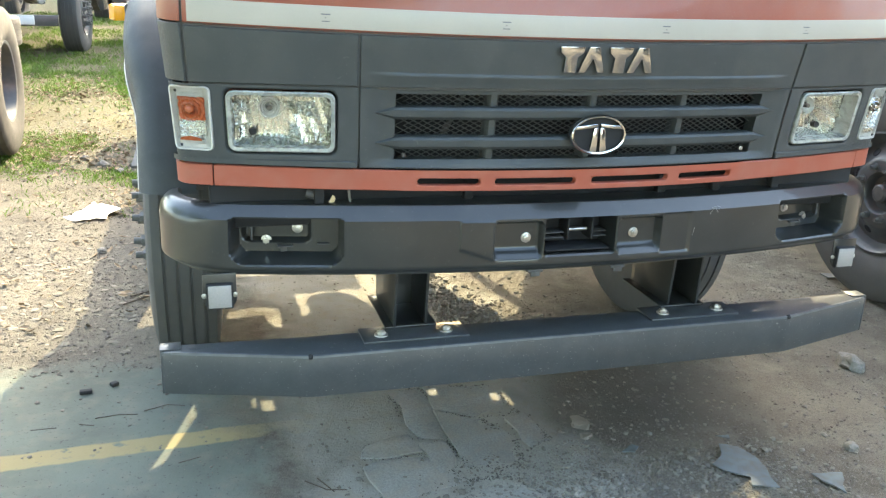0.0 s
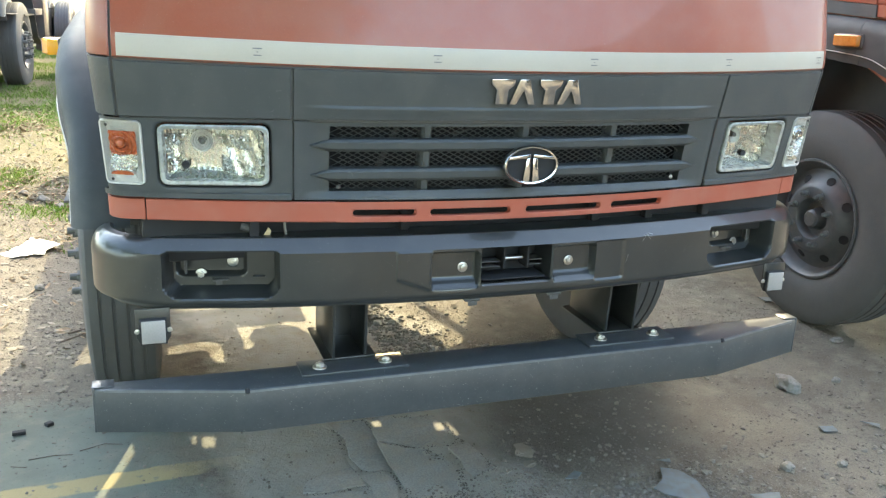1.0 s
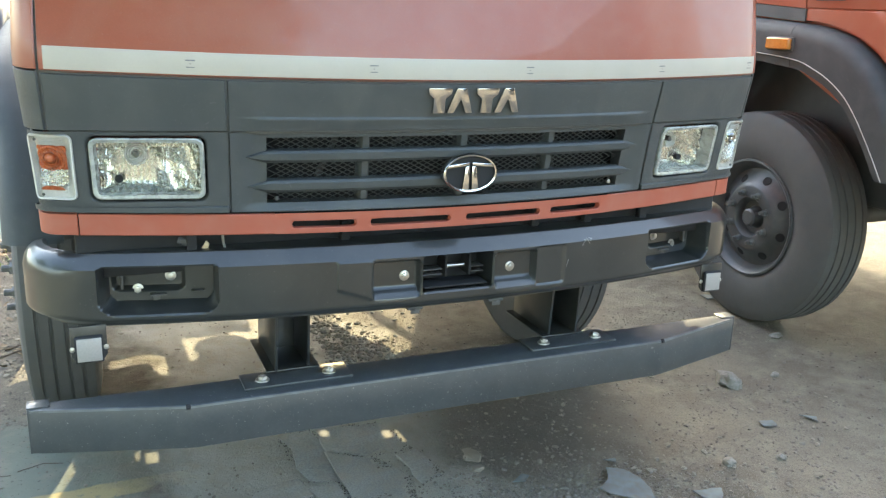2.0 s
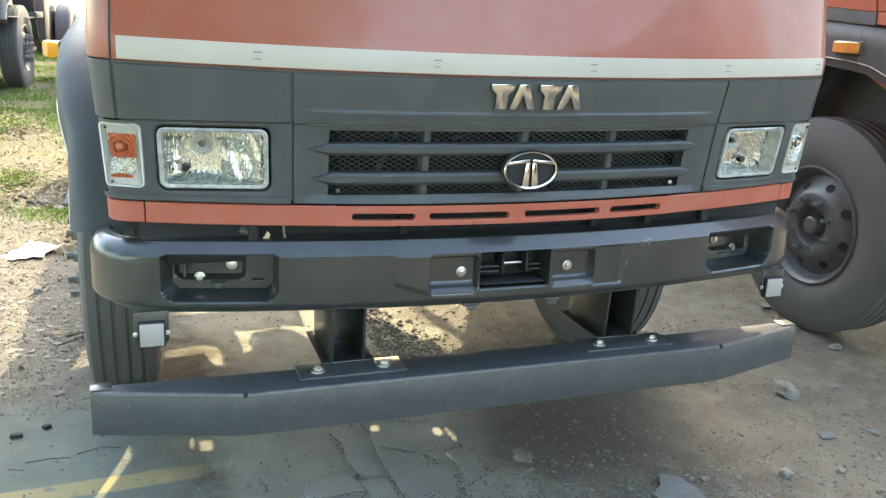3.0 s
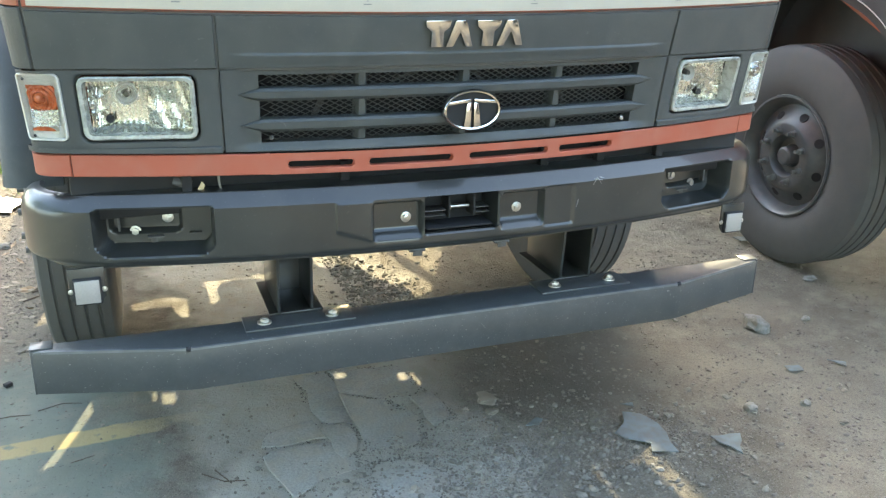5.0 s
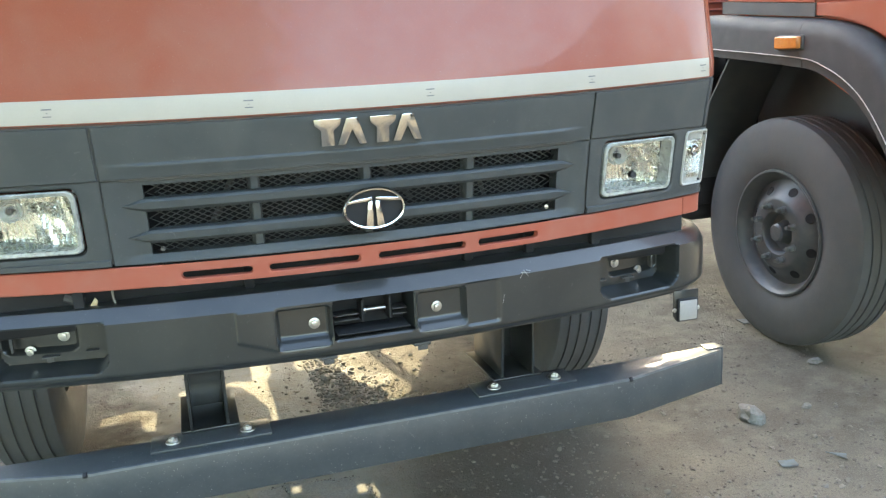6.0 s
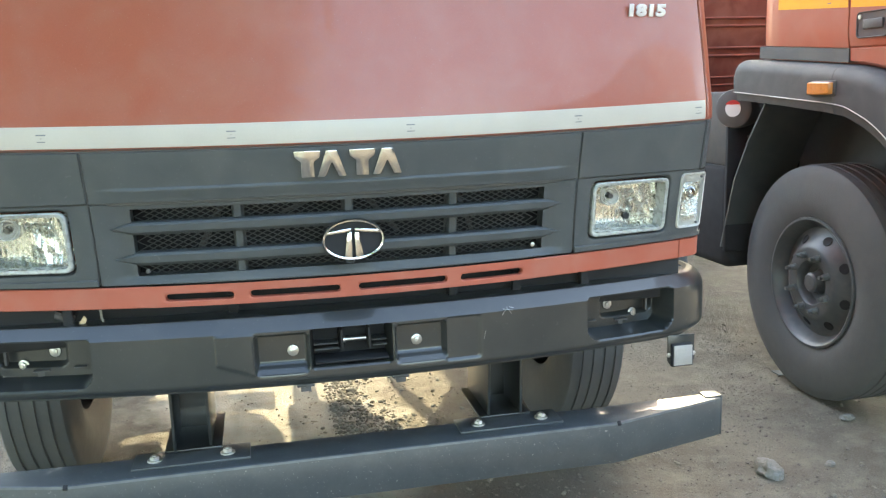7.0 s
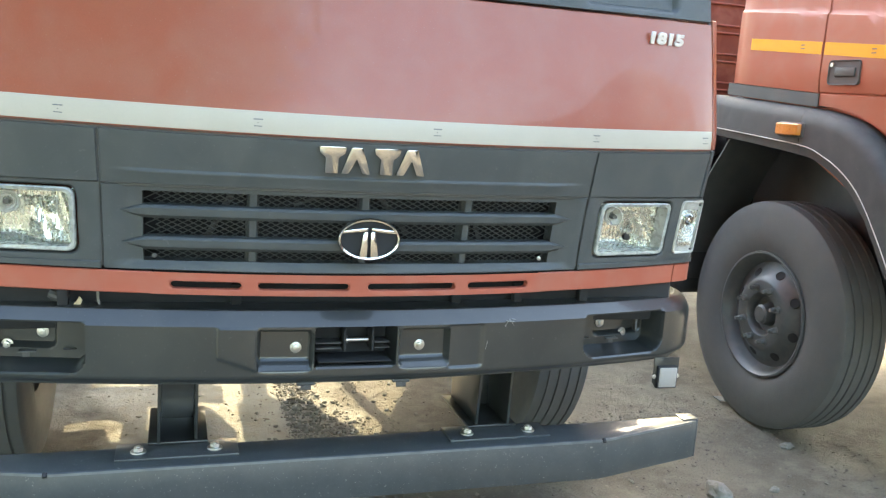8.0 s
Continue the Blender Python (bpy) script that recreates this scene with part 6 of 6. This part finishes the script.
for pts, th in SLABS:
    for (ax, ay), (bx, by) in zip(pts, pts[1:] + pts[:1]):
        for _ in range(int(560 * math.hypot(bx - ax, by - ay) * max(0.1, 1.0 + 1.6 * noise.noise((ax * 7.0, by * 7.0, 3.0))))):
            f = rng.random()
            seams.append((ax + (bx - ax) * f + rng.gauss(0, 0.008), ay + (by - ay) * f + rng.gauss(0, 0.008)))
scatter("grit", "dark grit lying in the cracks between slab pieces", GRIT, seams, (0.0010, 0.0050), 0.6, 12, "grit", 0)
for pts in (((0.70, 0.20), (0.755, 0.17), (0.78, 0.10), (0.75, -0.07), (0.665, -0.045), (0.69, 0.0), (0.62, 0.05), (0.605, 0.09), (0.665, 0.13)), ((0.90, -0.03), (1.01, -0.045), (0.94, -0.15)), ((0.34, 0.225), (0.395, 0.262), (0.415, 0.245), (0.385, 0.215)), ((1.50, 0.31), (1.56, 0.30), (1.55, 0.26), (1.49, 0.27)), ((1.70, 0.30), (1.76, 0.26), (1.735, 0.23)), ((2.33, 1.70), (2.43, 1.68), (2.40, 1.62), (2.33, 1.63)), ((0.73, 0.265), (0.78, 0.26), (0.77, 0.235))):
    slab("plastic_shard", pts, 0.004, SHEET, "pale broken sheet fragment lying on earth", "shard", "pale shards", lift=0.012, tilt=1.5, bevel=0.001)
slab("white_sheet", ((-1.86, 3.54), (-1.79, 3.36), (-1.71, 3.27), (-1.60, 3.33), (-1.54, 3.30), (-1.47, 3.52), (-1.62, 3.70), (-1.71, 3.73)), 0.003, PAPER, "crumpled white sheet lying in sunlight on earth", "sheet", "", lift=0.012, tilt=0.1, bevel=0.0008, rough=0.12)


def twig(pts, r):
    bm = bmesh.new()
    for a, b in zip(pts, pts[1:]):
        rod(bm, (a[0], a[1], ground_z(*a) + r), (b[0], b[1], ground_z(*b) + r * 1.4), r, r * 0.8, seg=6)
    return tagged(finish(bm, "twig", TWIG), "thin dry brown twig on the ground", "twig", "dry twigs")


for pts, r in ((((-1.33, 2.02), (-1.18, 2.12), (-1.02, 2.24)), 0.006), (((-1.36, 1.92), (-1.24, 2.02)), 0.005), (((-1.38, 0.83), (-1.30, 0.84), (-1.24, 0.83)), 0.0025), (((-1.22, 0.85), (-1.14, 0.88), (-1.08, 0.86)), 0.0025), (((-1.43, 0.80), (-1.38, 0.78)), 0.002),
               (((-1.58, 0.79), (-1.50, 0.79)), 0.002), (((-0.84, 2.3), (-0.60, 2.5), (-0.42, 2.55)), 0.008), (((-0.72, 0.30), (-0.66, 0.24), (-0.60, 0.22)), 0.004), (((-0.68, 0.31), (-0.64, 0.22)), 0.004), (((-1.10, 0.48), (-1.03, 0.50)), 0.002)):
    twig(pts, r * 0.6)
for x, y, a in ((-1.43, 1.03, 5), (-1.335, 1.075, 40)):
    bm = bmesh.new()
    box(bm, (-0.022, -0.011, 0), (0.022, 0.011, 0.014), 0.003)
    ob = finish(bm, "wood_chip", INNER)
    ob.matrix_basis = pose(x, y, ground_z(x, y) + 0.001, 0, 0, a) @ Matrix.Diagonal((1.0 if a < 10 else 0.6, 1, 1, 1))
    tagged(ob, "small dark wood chip on green concrete", "wood chip", "dark chips")


# ---- fallen leaves ----
def make_litter():
    r = random.Random(31)
    verts, faces = [], []
    for x, y in cloud(6500, -4.2, -1.18, 1.6, 8.5, lambda x, y: max(0.10, 0.45 + noise.noise((x * 1.3, y * 1.3, 12.0)) * 1.4) * (0.12 + 0.88 * smooth(3.0, 4.2, y))):
        s, a, up = r.uniform(0.010, 0.034), r.uniform(0, 6.28), r.uniform(0.003, 0.022)
        q = Euler((r.uniform(-0.5, 0.5), r.uniform(-0.5, 0.5), a)).to_matrix()
        c = Vector((x, y, ground_z(x, y) + up))
        i = len(verts)
        verts += [tuple(c + q @ Vector(p) * s) for p in ((-1, 0, 0.1), (-0.2, -0.45, 0.16), (0.4, -0.34, 0.12), (1, 0, 0.25), (0.3, 0.4, 0.15), (-0.3, 0.42, 0.2), (0, 0, -0.06))]
        faces += [(i + k, i + (k + 1) % 6, i + 6) for k in range(6)]
    me = bpy.data.meshes.new("dry_leaves")
    me.from_pydata(verts, [], faces)
    me.materials.append(DRY_LEAF)
    return tagged(new("dry_leaves", me), "dry brown leaves fallen over grass and earth", "leaves", kind="stuff")


make_litter()


# ---- grass ----
def make_grass():
    r = random.Random(9)
    verts, faces = [], []
    n = 0
    while n < 62000:
        y = 3.4 + 11.6 * r.random() ** 1.5
        x = r.uniform(-1.15 - 0.45 * y, -1.22)
        w = noise.noise((x * 1.6, y * 1.6, 2.0)) + 0.5 * noise.noise((x * 5.0, y * 5.0, 9.0))
        near = smooth(4.0, 4.5, y) * smooth(5.75, 5.3, y) * max(0.0, min(1.0, 0.40 + 1.5 * w)) * 0.75
        away = smooth(6.6, 7.9, y) * max(0.0, min(1.0, 0.55 + 1.2 * w))
        if r.random() > max(near, away, 0.012):
            continue
        n += 1
        z, h, a = ground_z(x, y) - 0.005, r.uniform(0.020, 0.075) * (0.7 + 0.6 * max(0.0, min(1.0, w))) * (0.75 if y < 6.2 else 1.1), r.uniform(0, 6.28)
        c, s, b = math.cos(a), math.sin(a), r.uniform(0.01, 0.07)
        t = r.uniform(0.002, 0.0045)
        d = r.uniform(0, 6.28)
        i = len(verts)
        verts += [(x - c * t, y - s * t, z), (x + c * t, y + s * t, z), (x + c * t * 0.7 + b * 0.4 * math.cos(d), y + s * t * 0.7 + b * 0.4 * math.sin(d), z + h * 0.6), (x - c * t * 0.7 + b * 0.4 * math.cos(d), y - s * t * 0.7 + b * 0.4 * math.sin(d), z + h * 0.6), (x + b * math.cos(d), y + b * math.sin(d), z + h)]
        faces += [(i, i + 1, i + 2, i + 3), (i + 3, i + 2, i + 4)]
    me = bpy.data.meshes.new("grass")
    me.from_pydata(verts, [], faces)
    me.materials.append(GRASS)
    return tagged(new("grass", me), "bright green patchy grass and weeds", "grass", kind="stuff")


make_grass()
